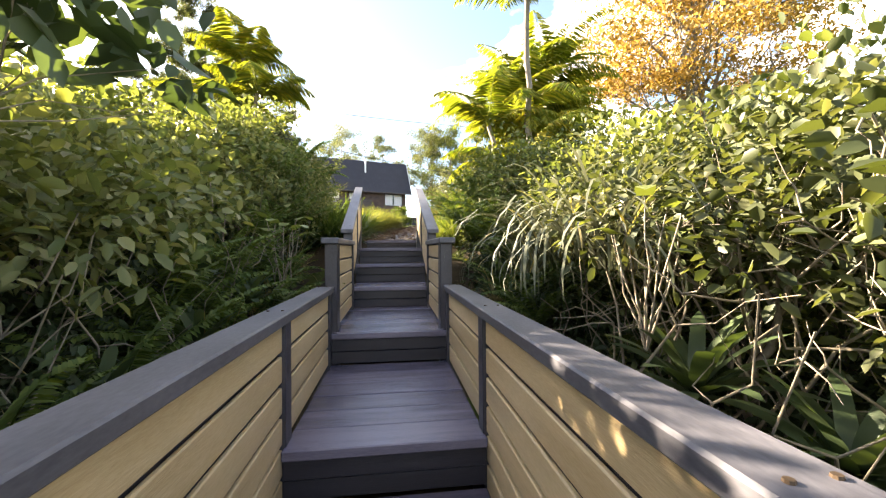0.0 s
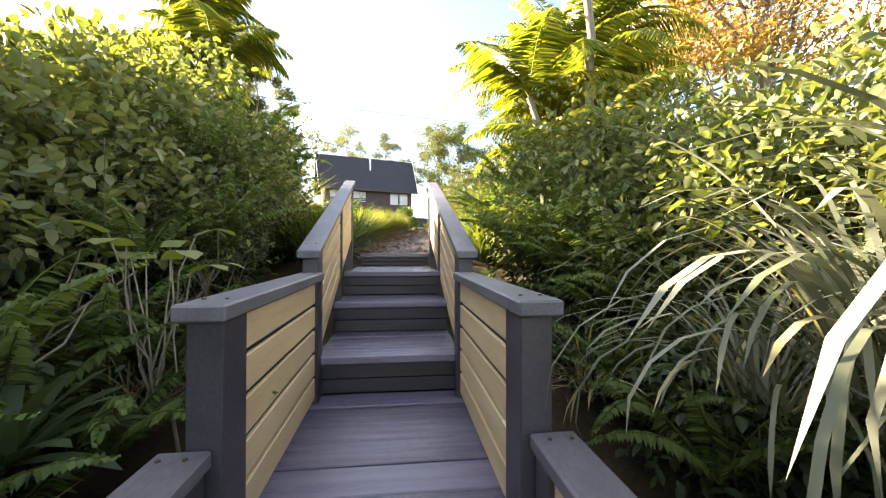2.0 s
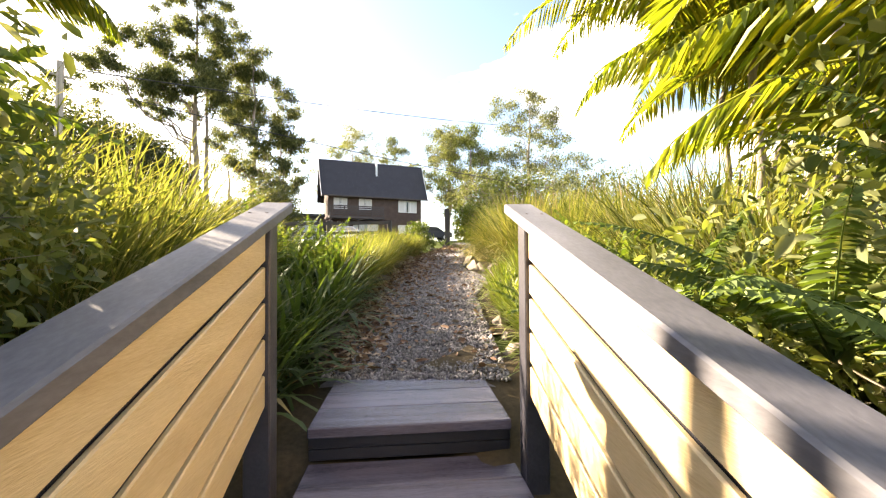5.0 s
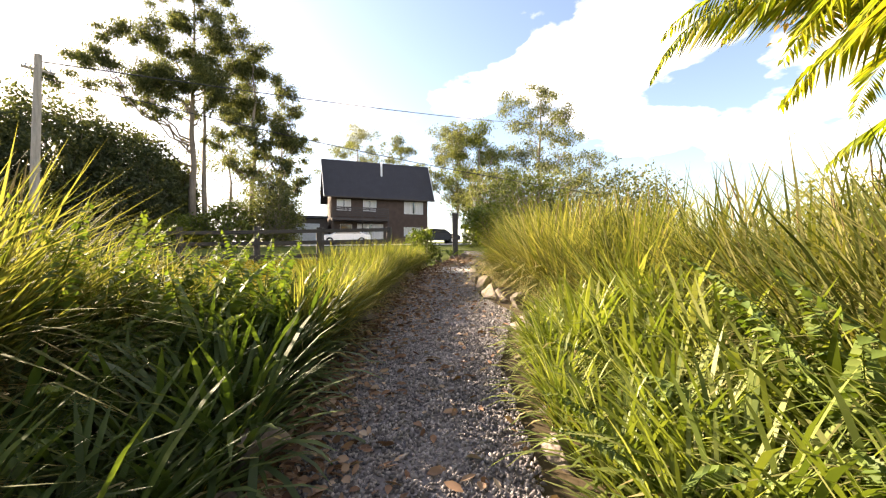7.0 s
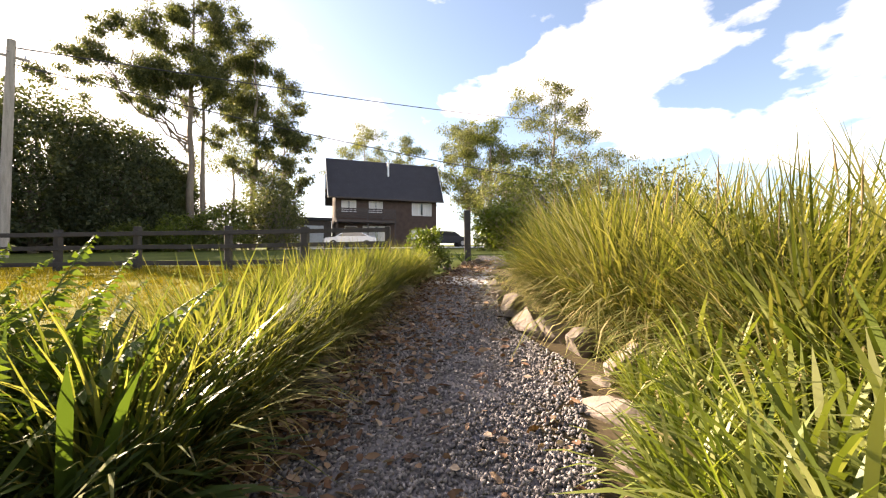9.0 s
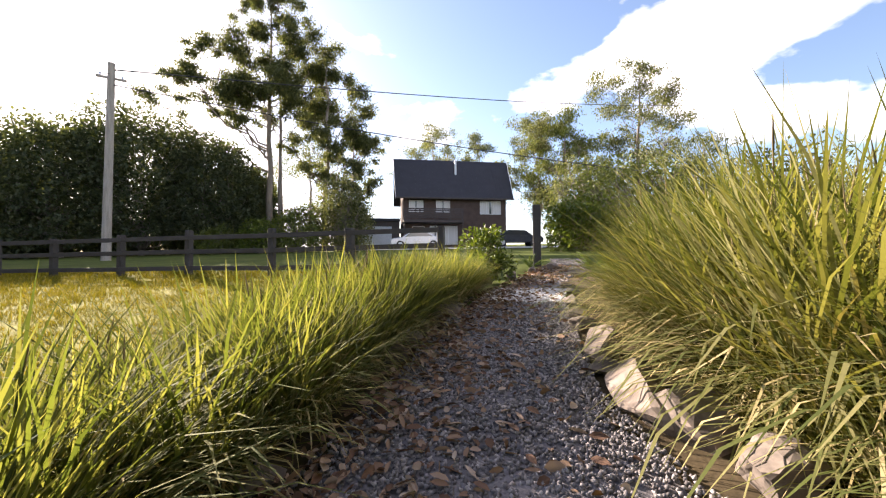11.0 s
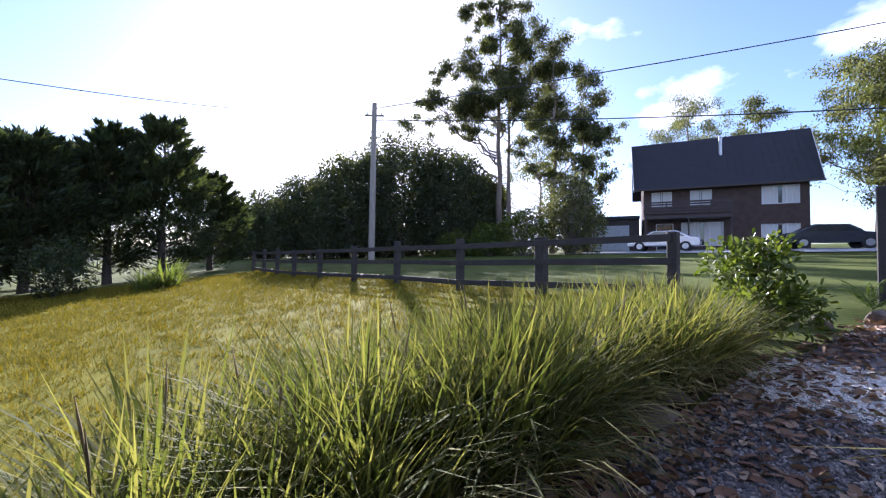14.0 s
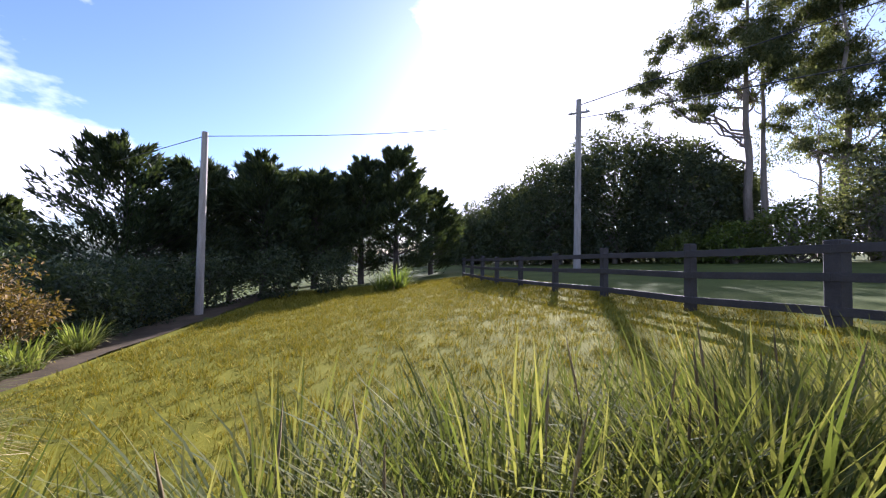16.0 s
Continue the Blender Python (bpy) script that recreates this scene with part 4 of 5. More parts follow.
# hanging pale strap leaves and a rosette plant
straps = [tussock(64, 0.20, 1.40, 0.024, (0.85, 1.35), (2.5, 3.5), 0, 8, L_PALE, "clump of long pale strap leaves arching and hanging", "strap_leaf_clump", dry=9) for _ in range(2)]
plant_out(straps, [(*stair(s, v), z - float(land(*stair(s, v))), sc, U(0, 6)) for s, v, z, sc in ((0.12, 1.08, 0.90, 0.66), (-0.12, 1.18, 0.92, 0.68), (-0.36, 1.30, 0.86, 0.66), (-0.05, 1.42, 1.0, 0.72), (0.28, 1.22, 0.94, 0.64), (0.42, 1.05, 0.80, 0.52))], USED)


def rosette():
    th = empty("rosette_plant", 0, 0, 0, "broad green rosette plant with pointed leaves, darkened for shade", "plant")
    for i in range(24):
        a, el = i * 2.4, 1.3 - i * 0.045
        V, F = blades(np.array([[0, 0, 0.0]]), np.array([a]), np.array([el]), np.array([0.52]), np.array([0.085]), np.array([0.8]), 6)
        # darker leaf tones stand in for the shade over the rosette
        put("leaf", fast_mesh("leaf", V, F), L_DARKLEAF, th)
    return th


ro = rosette()
ro.matrix_basis = Matrix.Translation((*stair(-0.85, 1.36), 0.30)) @ Matrix.Diagonal((0.9, 0.9, 0.9, 1))
copy_thing(ro, Matrix.Translation((*stair(-1.30, 1.55), 0.18)) @ Matrix.Diagonal((0.8, 0.8, 0.8, 1)) @ Matrix.Diagonal((1 / 0.9, 1 / 0.9, 1 / 0.9, 1)))

for s_, v_, z_, k_ in ((0.1, -1.15, 0.35, 0.75), (0.75, -1.1, 0.55, 0.7), (-0.55, -1.25, 0.2, 0.8), (-1.35, -1.2, 0.1, 0.75)):
    copy_thing(ro, Matrix.Translation((*stair(s_, v_), z_)) @ Matrix.Rotation(s_ * 5, 4, "Z") @ Matrix.Diagonal((k_, k_, k_, 1)) @ Matrix.Diagonal((1 / 0.9, 1 / 0.9, 1 / 0.9, 1)))

# tangle of bare stems and dry blades at the foot of the hedges
for side, n, lab in ((-1, 55, "tangle of bare pale stems under the hedge"), (1, 40, "thin bare stems under the pale-leaved shrubs")):
    ox, oy = stair(0, side * 1.3)
    tp = []
    for i in range(n):
        s_ = U(-3.0, 3.4 if side < 0 else 0.7)
        a = np.array([*stair(s_, side * U(1.0, 1.9)), floor_z(s_) - 0.25])
        b = np.array([*stair(s_ + rng.normal() * 0.35, side * U(0.95, 1.8)), floor_z(s_) + U(0.5, 1.15)])
        p = curve_between(a, b, 0, 0.04, 6) - [ox, oy, 0]
        tp.append((p, np.linspace(0.009, 0.003, 6) * U(0.6, 1.3)))
        tp.append((curve_between(p[3], p[3] + unit(rng.normal(size=3)) * 0.4 + [0, 0, 0.15], 0, 0.05, 4), np.linspace(0.004, 0.0015, 4)))
    V, F = tubes(tp, 5)
    ob = put("bare_stems", fast_mesh("bare_stems", V, F), M_TWIG)
    ob.location = (ox, oy, 0)
    tagged(ob, lab, "stems", kind="stuff")
ox, oy = stair(-0.8, 1.9)
tp = []
for i in range(46):
    s_, v_, z_ = U(-2.2, 0.3), U(1.25, 1.9), U(0.55, 1.25)
    a = np.array([*stair(s_, v_ + 0.35), z_ - 0.25])
    b = np.array([*stair(s_ + rng.normal() * 0.3, v_ - U(0.05, 0.35)), z_ + rng.normal() * 0.1])
    p = curve_between(a, b, -0.05, 0.05, 7) - [ox, oy, 0]
    tp.append((p, np.linspace(0.008, 0.0025, 7) * U(0.7, 1.4)))
    for q in (3, 5):
        tp.append((curve_between(p[q], p[q] + unit(rng.normal(size=3)) * U(0.12, 0.3), 0, 0.06, 4), np.linspace(0.004, 0.0012, 4)))
V, F = tubes(tp, 5)
ob = put("pale_twigs", fast_mesh("pale_twigs", V, F), M_TWIG)
ob.location = (ox, oy, 0)
tagged(ob, "pale bare twigs reaching out of the sunlit shrubs", "twigs", kind="stuff")
dryclump = [tussock(60, 0.2, 0.8, 0.016, (0.5, 1.4), (0.8, 2.2), 0, 5, L_STRAW, "clump of dry straw-coloured blades under the hedge", "dry_grass_clump", dry=25) for _ in range(2)]
plant_out(dryclump, [(*stair(s, v), z - float(land(*stair(s, v))), sc, U(0, 6)) for s, v, z, sc in ((-1.6, -1.25, -0.15, 0.9), (-1.0, -1.15, -0.1, 0.8), (-0.4, -1.3, 0.0, 0.9), (0.3, -1.2, 0.1, 0.8), (1.4, -1.2, 0.4, 0.7), (1.5, 1.15, 0.45, 0.7), (2.2, -1.2, 0.7, 0.7))], USED)

# ferns
ferns = [fern(9, 0.85, "green sword fern with arching fronds", count=34, pinna=0.085, pw=0.026) for _ in range(3)]
fs = [(*stair(s, v), z - float(land(*stair(s, v))), sc, U(0, 6)) for s, v, z, sc in (
    (0.5, -1.1, 0.25, 1.0), (1.1, -1.05, 0.40, 0.9), (1.6, -1.1, 0.6, 0.9), (-0.6, -1.1, 0.0, 1.0), (-1.2, -1.15, -0.05, 0.95), (0.9, -1.35, 0.7, 1.0), (0.2, -1.4, 0.5, 1.0), (-1.0, 1.25, 0.0, 0.7), (1.4, 1.2, 0.5, 0.8), (2.1, -1.1, 1.2, 0.9), (2.5, -1.15, 1.55, 0.9), (2.9, -1.15, 1.5, 0.85), (3.2, -1.2, 1.95, 0.95), (3.7, -1.15, 1.9, 0.9), (3.0, -1.25, 2.1, 0.9), (2.3, -1.25, 1.75, 0.85), (1.5, -1.2, 1.1, 0.8), (0.0, -1.2, 0.15, 0.9),
    (1.7, 1.3, 0.8, 0.75), (2.1, 1.25, 1.0, 0.85), (2.5, 1.05, 1.15, 0.9), (2.9, 1.05, 1.3, 0.9), (3.3, 1.05, 1.45, 0.9), (3.7, 1.1, 1.6, 0.9), (2.6, 1.2, 1.6, 0.9), (3.4, 1.2, 1.85, 0.9), (2.0, 1.2, 1.3, 0.85), (4.2, 1.1, 1.5, 0.9), (1.55, 1.45, 0.8, 0.85), (1.3, 1.45, 0.65, 0.8), (1.75, 1.35, 1.05, 0.95), (2.2, 1.3, 1.15, 0.9), (1.9, 1.4, 1.0, 0.8))]
fs += [(*stair(s, v), z - float(land(*stair(s, v))), sc, U(0, 6)) for s, v, z, sc in (
    (-0.9, -1.35, 0.1, 1.05), (-0.3, -1.32, 0.2, 1.05), (0.15, -1.3, 0.3, 1.05), (0.6, -1.3, 0.35, 1.0), (0.95, -1.3, 0.5, 1.0), (1.35, -1.28, 0.65, 0.95), (0.3, -1.45, 0.75, 1.0), (-1.7, -1.4, 0.0, 1.05), (0.85, 1.3, 0.3, 0.9), (1.15, 1.25, 0.4, 0.85))]
fs += [(x, y, 0, s, U(0, 6)) for x, y, s in ((1.75, 5.0, 1.1), (2.1, 5.6, 1.2), (-0.55, 4.7, 0.9), (-0.9, 5.4, 1.1), (-1.3, 6.2, 1.2), (-1.0, 6.9, 1.2), (-1.5, 7.4, 1.3), (-0.35, 5.3, 0.7), (1.55, 5.9, 0.9), (1.9, 6.6, 1.0))]
plant_out(ferns, fs, USED)

plant_out(hedge, [(x, y, -0.1, s, x * 9) for x, y, s in ((-3.1, 4.6, 0.95), (-3.2, 5.3, 0.9), (-3.3, 6.0, 0.8), (-4.2, 5.0, 1.0))], USED)

upfern = [fern(11, 0.95, 'tall upright fern with sunlit bright green fronds', count=36, pinna=0.10, pw=0.03, lift=(1.05, 1.5), bend=0.7) for _ in range(2)]
plant_out(upfern, [(x, y, 0.05, s, x * 7) for x, y, s in ((-1.15, 7.1, 1.35), (-0.85, 7.45, 1.2), (-1.45, 7.6, 1.35), (-1.75, 7.1, 1.45), (-1.2, 8.0, 1.15), (-1.6, 6.5, 1.4), (-2.1, 6.2, 1.5), (1.9, 4.9, 1.2), (2.3, 6.0, 1.3))], USED)

# palms and the golden tree
palm(2.95, 3.95, 0.9, [(4.3, 0, 0, 0.055, 8), (2.3, -0.6, 0.5, 0.05, 9), (2.6, 0.2, 0.7, 0.05, 9), (1.3, -0.2, -0.2, 0.045, 9)], 1.5, "slender golden cane palm with a grey ringed stem", L_PALM)
palm(3.15, 5.65, 1.25, [(2.5, -0.2, -0.1, 0.035, 13), (2.9, 0.3, 0.3, 0.035, 12), (2.0, 0.1, -0.35, 0.035, 12), (3.3, 0.5, -0.1, 0.035, 11), (1.6, 0.75, 0.2, 0.03, 9)], 1.85, "clump of yellow-green golden cane palms", L_PALM)
palm(4.25, 7.4, 1.32, [(2.9, -0.2, 0.1, 0.04, 12), (3.3, 0.4, 0.3, 0.04, 11), (2.4, 0.2, -0.4, 0.04, 11)], 1.9, "golden cane palms arching over the grass border", L_PALM)
palm(-2.4, 5.2, 1.1, [(3.7, 0, 0, 0.05, 10), (2.8, 0.5, -0.5, 0.045, 9), (3.0, -0.6, 0.2, 0.045, 9)], 1.25, "golden cane palms rising behind the hedge", L_PALM)
bl = np.concatenate([ring(14, 3.0, 4.6, 0.9), ring(16, 3.2, 6.4, 0.95), ring(16, 2.6, 8.2, 1.0), ring(8, 1.6, 9.8, 0.9)])
woody("golden_tree", bl, (0, 0, -0.4), 30000, 0.14, 0.07, L_GOLD, M_BARK, 0.2, False, "spreading tree with golden-orange autumn leaves", "tree", at=(8.8, 8.6, 1.4), fork=0.3, trunk_top=(0, 0, 7.5), loose=True)

# grass borders of the path
grassA = [tussock(360, 0.20, 0.95, 0.0125, (0.85, 1.52), (0.5, 2.1), q, 4, L_GRASS, "tussock of fine green and straw-coloured grass", seed_h=0.9, dry=150) for q in (0, 3, 0, 2)]
strapA = [tussock(150, 0.16, 0.95, 0.030, (0.75, 1.5), (0.7, 2.0), 0, 5, L_STRAP, "clump of broad glossy green strap leaves", "strap_leaf_plant", dry=12) for _ in range(3)]
bigA = [tussock(900, 0.36, 1.45, 0.0135, (0.7, 1.52), (0.5, 2.3), 6, 4, L_GRASS, "large tussock of tall arching grass with seed heads", "tall_grass_tussock", 0.92, dry=380) for _ in range(3)]

sp = []
for y in np.arange(7.9, 13.7, 0.34):
    e = float(edge_l(y))
    h = float(np.interp(y, [6.6, 8.5, 8.9, 9.5, 10.0, 10.4, 11, 12, 13, 13.7], [1.05, 1.02, 0.98, 0.92, 0.88, 0.90, 0.92, 0.86, 0.76, 0.60]))
    for d in ((0.40, 0.64) if y < 9.7 else (0.42, 0.64, 0.88, 1.15)):
        sp.append((e - d + U(-0.1, 0.1), y + U(-0.12, 0.12), 0, h * U(0.85, 1.12) * (0.55 if d > 0.9 else 0.72 if d > 0.6 and y < 9.9 else 1.0), U(0, 6.28)))
for x, y in ((-0.95, 14.0), (-1.35, 13.9), (-1.2, 14.5), (-1.6, 13.6)):
    sp.append((x, y, 0, 0.6, U(0, 6.28)))
for y in np.arange(9.5, 12.9, 0.36):
    sp.append((float(edge_r(y)) + U(0.6, 0.75), y, 0, U(0.62, 0.8), U(0, 6.28)))
plant_out(grassA, sp, USED)
sp = []
for y in np.arange(4.9, 9.0, 0.42):
    for x in (1.32, 1.7, 2.2, 2.75):
        sp.append((float(edge_r(y)) + x - 1.0 + U(-0.08, 0.08), y + U(-0.1, 0.1), 0, U(0.85, 1.15) * (0.55 if x < 1.5 else 0.78 if x < 2 else 1.0), U(0, 6.28)))
plant_out(strapA, sp, USED)
# strap clumps for the left verge, its shade put into their colour
strapD = [tussock(120, 0.16, 0.9, 0.036, (0.6, 1.45), (0.8, 2.0), 0, 5, L_SHADESTRAP, 'clump of broad green strap leaves with tones darkened for shade', 'strap_leaf_plant', dry=10) for _ in range(2)]
sp = []
for y in np.arange(4.7, 8.3, 0.40):
    for x in (0.35, 0.7, 1.05):
        sp.append((float(edge_l(y)) - x + U(-0.06, 0.06), y, 0, U(0.65, 0.95), U(0, 6.28)))
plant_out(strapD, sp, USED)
sp = [(-1.6, 5.0, 0.1, 1.05), (-1.9, 5.8, 0.1, 1.15), (-2.2, 6.4, 0.1, 1.1), (-1.9, 7.2, 0, 0.8), (-2.7, 5.3, 0.2, 1.25), (-1.35, 4.6, 0.1, 0.75), (-2.1, 4.6, 0.4, 1.1), (-1.75, 7.65, 0, 0.7), (-2.3, 7.2, 0, 0.9), (-2.4, 6.7, 0.05, 1.0),
      (2.30, 9.7, 0, 0.8), (2.08, 10.35, 0, 0.88), (1.98, 10.95, 0, 0.92), (1.98, 11.6, 0, 0.98), (2.02, 12.3, 0, 0.93), (2.9, 5.5, 0, 0.95), (3.1, 6.4, 0, 1.0), (2.6, 5.0, 0, 0.8), (3.9, 7.2, 0, 1.2), (2.65, 9.25, 0, 0.9), (2.2, 10.1, 0, 1.1), (2.2, 10.9, 0, 1.15), (2.3, 11.8, 0, 1.15), (2.9, 10.4, 0, 1.15), (2.9, 11.4, 0, 1.2), (3.0, 9.4, 0, 1.1), (2.6, 8.7, 0, 1.0), (3.4, 8.6, 0, 1.2), (2.4, 12.8, 0, 0.95), (3.6, 10.3, 0, 1.2), (3.3, 7.4, 0, 1.2), (3.4, 6.4, 0, 1.2)]
plant_out(bigA, [(*q, U(0, 6.28)) for q in sp], USED)
plant_out(hedge, [(x, y, -0.2, s, x * 5) for x, y, s in ((4.4, 6.4, 0.95), (4.9, 7.6, 1.0), (4.5, 5.2, 0.9), (5.2, 8.8, 0.9))], USED)

# bush by the end of the path and low plants
bl = np.concatenate([ring(7, 0.30, 0.24, 0.21), ring(8, 0.33, 0.50, 0.21), ring(4, 0.15, 0.70, 0.15)])
woody("round_bush", bl, (0, 0, -0.2), 2600, 0.075, 0.036, L_BUSH, M_TWIG, 0.03, True, "rounded glossy-leaved green bush at the path bend", "bush", at=(-0.16, 14.3, float(land(0, 14.2)) + 0.02), fork=0.1, up=0.5)
plant_out([ferns[0]], [(0.5, 15.9, 0, 0.6, 1), (1.6, 15.6, 0, 0.7, 2)], USED)


# broad pale leaves that lean over the rails
def broad_leaf(name, spot, n, L, leaf, label):
    x, y, z = spot
    th = empty(name, x, y, z, label, "plant", "broad-leaved plants")
    stems = []
    for i in range(n):
        a = i * 2.4
        b = np.array([0.16 * math.cos(a), 0.16 * math.sin(a), 0.10 + 0.16 * (i % 4) / 3])
        stems.append((curve_between((0, 0, -0.45), b, 0, 0.03, 5), np.linspace(0.006, 0.003, 5)))
        V, F = blades(b[None], np.array([a]), np.array([0.55]), np.array([L * U(0.8, 1.15)]), np.array([L * 0.52]), np.array([1.3]), 6)
        put("leaf", fast_mesh("leaf", V, F), leaf, th)
    V, F = tubes(stems, 5)
    put("stalk", fast_mesh("stalk", V, F), M_TWIG, th)
    return th


L_BROAD = leafy("broad_pale_leaf", [(0.10, 0.13, 0.035), (0.17, 0.20, 0.06), (0.27, 0.29, 0.12)], 0.4, 0.35)
broad_leaf("broad_leaf_plant", (0.00, 1.12, 1.00), 10, 0.20, L_BROAD, "pale green broad-leaved plant leaning over the rail")
broad_leaf("broad_leaf_plant", (2.40, -0.60, 0.92), 8, 0.17, L_BROAD, "large pale-leaved plant beside the lower stairs")


# ---- trees round the house and lawn ----
def gum(x, y, h, spread, n, tilt=0.0, leaf=None, label="", r=0.28, base=0.42, nb=12, L=0.26, W=0.10, layers=None):
    """A straight pale trunk, rising limbs, and flat-bottomed clumps of leaves with sky between them."""
    th = empty("gum_tree", x, y, float(land(x, y)), label or "tall pale-trunked gum tree with airy olive foliage", "tree", "gum trees")
    k = 10
    tr = curve_between((0, 0, -0.5), (tilt, 0, h * 0.96), 0, 0.006, k)
    rad = r * (1 - 0.85 * np.linspace(0, 1, k))
    paths, blobs = [(tr, rad)], []
    heads = []
    for i in range(nb):
        f = base + (1 - base) * ((i + 0.5) / nb) ** 0.85
        u = (f - base) / (1 - base)
        R = spread * (0.30 + 0.70 * math.sin(math.pi * min(1, 0.28 + 0.62 * u))) * U(0.45, 1.0) * (1.0 if i < nb - 2 else 0.25)
        a = i * 2.4 + U(-0.4, 0.4)
        heads.append((R * math.cos(a) + tilt * f, R * math.sin(a), f * h, max(h * U(0.062, 0.09), spread * U(0.34, 0.46) if spread < 5.2 else 0)))
    if layers:
        heads = []
        for u, hz, hr in layers:
            q = U(-1.6, 1.6)
            heads.append((0.86 * u - 0.51 * q, 0.51 * u + 0.86 * q, hz, hr))
    for hx, hy, hz, hr in heads:
        e = np.array([hx, hy, hz])
        s = max(0.30, min(0.93, (hz - 0.75 * math.hypot(hx, hy)) / h - 0.06))
        a = np.array([np.interp(s * h, tr[:, 2], tr[:, q]) for q in range(3)])
        q = max(0.03, np.interp(s, np.linspace(0, 1, k), rad) * 0.42)
        c = curve_between(a, e - [0, 0, hr * 0.35], 0.05 * np.linalg.norm(e - a), 0.035, 7)
        paths.append((c, np.linspace(q, q * 0.3, 7)))
        for _ in range(7):
            w = rng.normal(size=3) * [0.60, 0.60, 0.34] + [0, 0, 0.12]
            p = e + w * hr
            blobs.append((*p, hr * U(0.40, 0.70)))
            paths.append((curve_between(c[4 + rng.integers(0, 3)], p, 0.02, 0.05, 4), np.linspace(q * 0.3, q * 0.08, 4)))
    V, F = tubes(paths, 6)
    put("trunk", fast_mesh("trunk", V, F), M_GUMBARK, th, smooth=True)
    B = np.asarray(blobs)
    p = B[:, 3] ** 2
    j = rng.choice(len(B), n, p=p / p.sum())
    C = B[j, :3] + rng.normal(size=(n, 3)) * B[j, 3:4] * [0.42, 0.42, 0.30]
    D = rng.normal(size=(n, 3)) * 0.7 + [0, 0, -0.45]
    s = U(0.65, 1.25, n)
    V, F = leaves(C, D, L * s, W * s, False)
    put("crown", fast_mesh("crown", V, F), leaf or L_GUM, th)
    return th


TALL_CROWN = [(-2.9, 21.2, 1.1), (-0.6, 21.7, 1.4), (1.1, 21.2, 1.3), (-0.9, 19.7, 1.2), (1.6, 20.0, 1.1), (2.8, 18.7, 1.4), (-0.8, 18.2, 1.0), (1.9, 17.7, 1.3),
              (-2.9, 16.5, 1.6), (-1.4, 16.3, 1.3), (-4.6, 16.0, 1.0), (-6.6, 15.0, 1.1), (-3.9, 13.2, 1.6), (-2.1, 13.2, 1.4), (-5.6, 14.0, 0.9), (-7.3, 11.8, 1.2),
              (-0.9, 13.0, 1.3), (-3.4, 11.7, 1.0), (0.6, 16.0, 1.1), (1.1, 14.2, 1.8), (1.6, 12.7, 1.4), (3.3, 16.5, 1.8), (-1.4, 10.5, 0.9)]
SECOND_CROWN = [(0.4, 17.6, 1.5), (-0.1, 16.0, 1.7), (2.0, 15.7, 1.2), (3.1, 14.3, 1.2), (-0.1, 13.2, 2.1), (-2.0, 12.7, 1.6), (2.1, 12.7, 1.5), (3.7, 13.0, 0.9),
                (1.0, 10.8, 1.6), (-1.5, 10.5, 1.2), (3.2, 10.3, 1.5), (4.7, 10.5, 0.9), (-2.5, 8.8, 1.0), (-1.5, 7.1, 1.0), (1.5, 8.6, 1.0)]
gum(-21.6, 35.2, 22.4, 5.4, 56000, 0.3, None, "very tall gum tree with a pale trunk and layered crown", 0.32, L=0.23, W=0.085, layers=TALL_CROWN)
gum(-20.6, 35.8, 16.0, 2.4, 7000, -0.2, None, "tall slender gum tree beside its taller twin", 0.27, 0.66, 7)
gum(-18.2, 38.5, 18.4, 3.6, 34000, 0.3, None, "gum tree with a full crown on a straight trunk", 0.28, L=0.23, W=0.085, layers=SECOND_CROWN)
gum(-16.2, 39.5, 11.0, 2.8, 12000, 0.3, None, "", 0.22, 0.25, 11)
gum(-14.6, 62, 17.0, 5.0, 14000, 0.0, None, "gum tree standing behind the house", 0.3, 0.4, 12)
gum(-8.5, 66, 16.5, 3.2, 8000, 0.0, None, "gum tree standing behind the house", 0.25, 0.5, 8)
gum(0.4, 53, 15.0, 4.2, 17000, 0.3, None, "gum tree standing beside the house", 0.26, 0.22, 15)
gum(3.2, 50, 13.0, 4.4, 18000, 0.0, L_YGUM, "broad gum tree with yellow-green foliage", 0.3, 0.26, 15)
gum(10.6, 52, 18.5, 4.8, 19000, 0.4, None, "tall gum tree with clumped grey-green foliage", 0.32, 0.32, 15)
gum(17.5, 54, 11.0, 4.0, 6000, 0.0, None, "", 0.25, 0.3, 10)
gum(-26.0, 48.0, 12.0, 5.0, 9000, 0.0, None, "gum tree in the woods beyond the drive", 0.25, 0.2, 12)


def dome(x, y, h, r, n, label, leaf=None, L=0.27, W=0.16, low=0.18):
    bl = []
    for f in np.linspace(low, 0.92, 6):
        q = r * math.sqrt(max(0.05, 1 - ((f - 0.42) / 0.6) ** 2))
        m = max(4, int(10 * q / r))
        a = np.arange(m) * 2 * np.pi / m + rng.random()
        bl += [(q * 0.78 * math.cos(b), q * 0.78 * math.sin(b), h * f + rng.normal() * 0.2, r * rng.uniform(0.24, 0.36)) for b in a]
    bl.append((0, 0, h * 0.86, r * 0.4))
    return woody("dome_tree", bl, (0, 0, -0.4), n, L, W, leaf or L_DOME, M_BARK, 0.25, False, label, "tree", "dark dome trees", (x, y, float(land(x, y))), 0.15, 5, trunk_top=(0, 0, h * 0.8), shell=0.3)


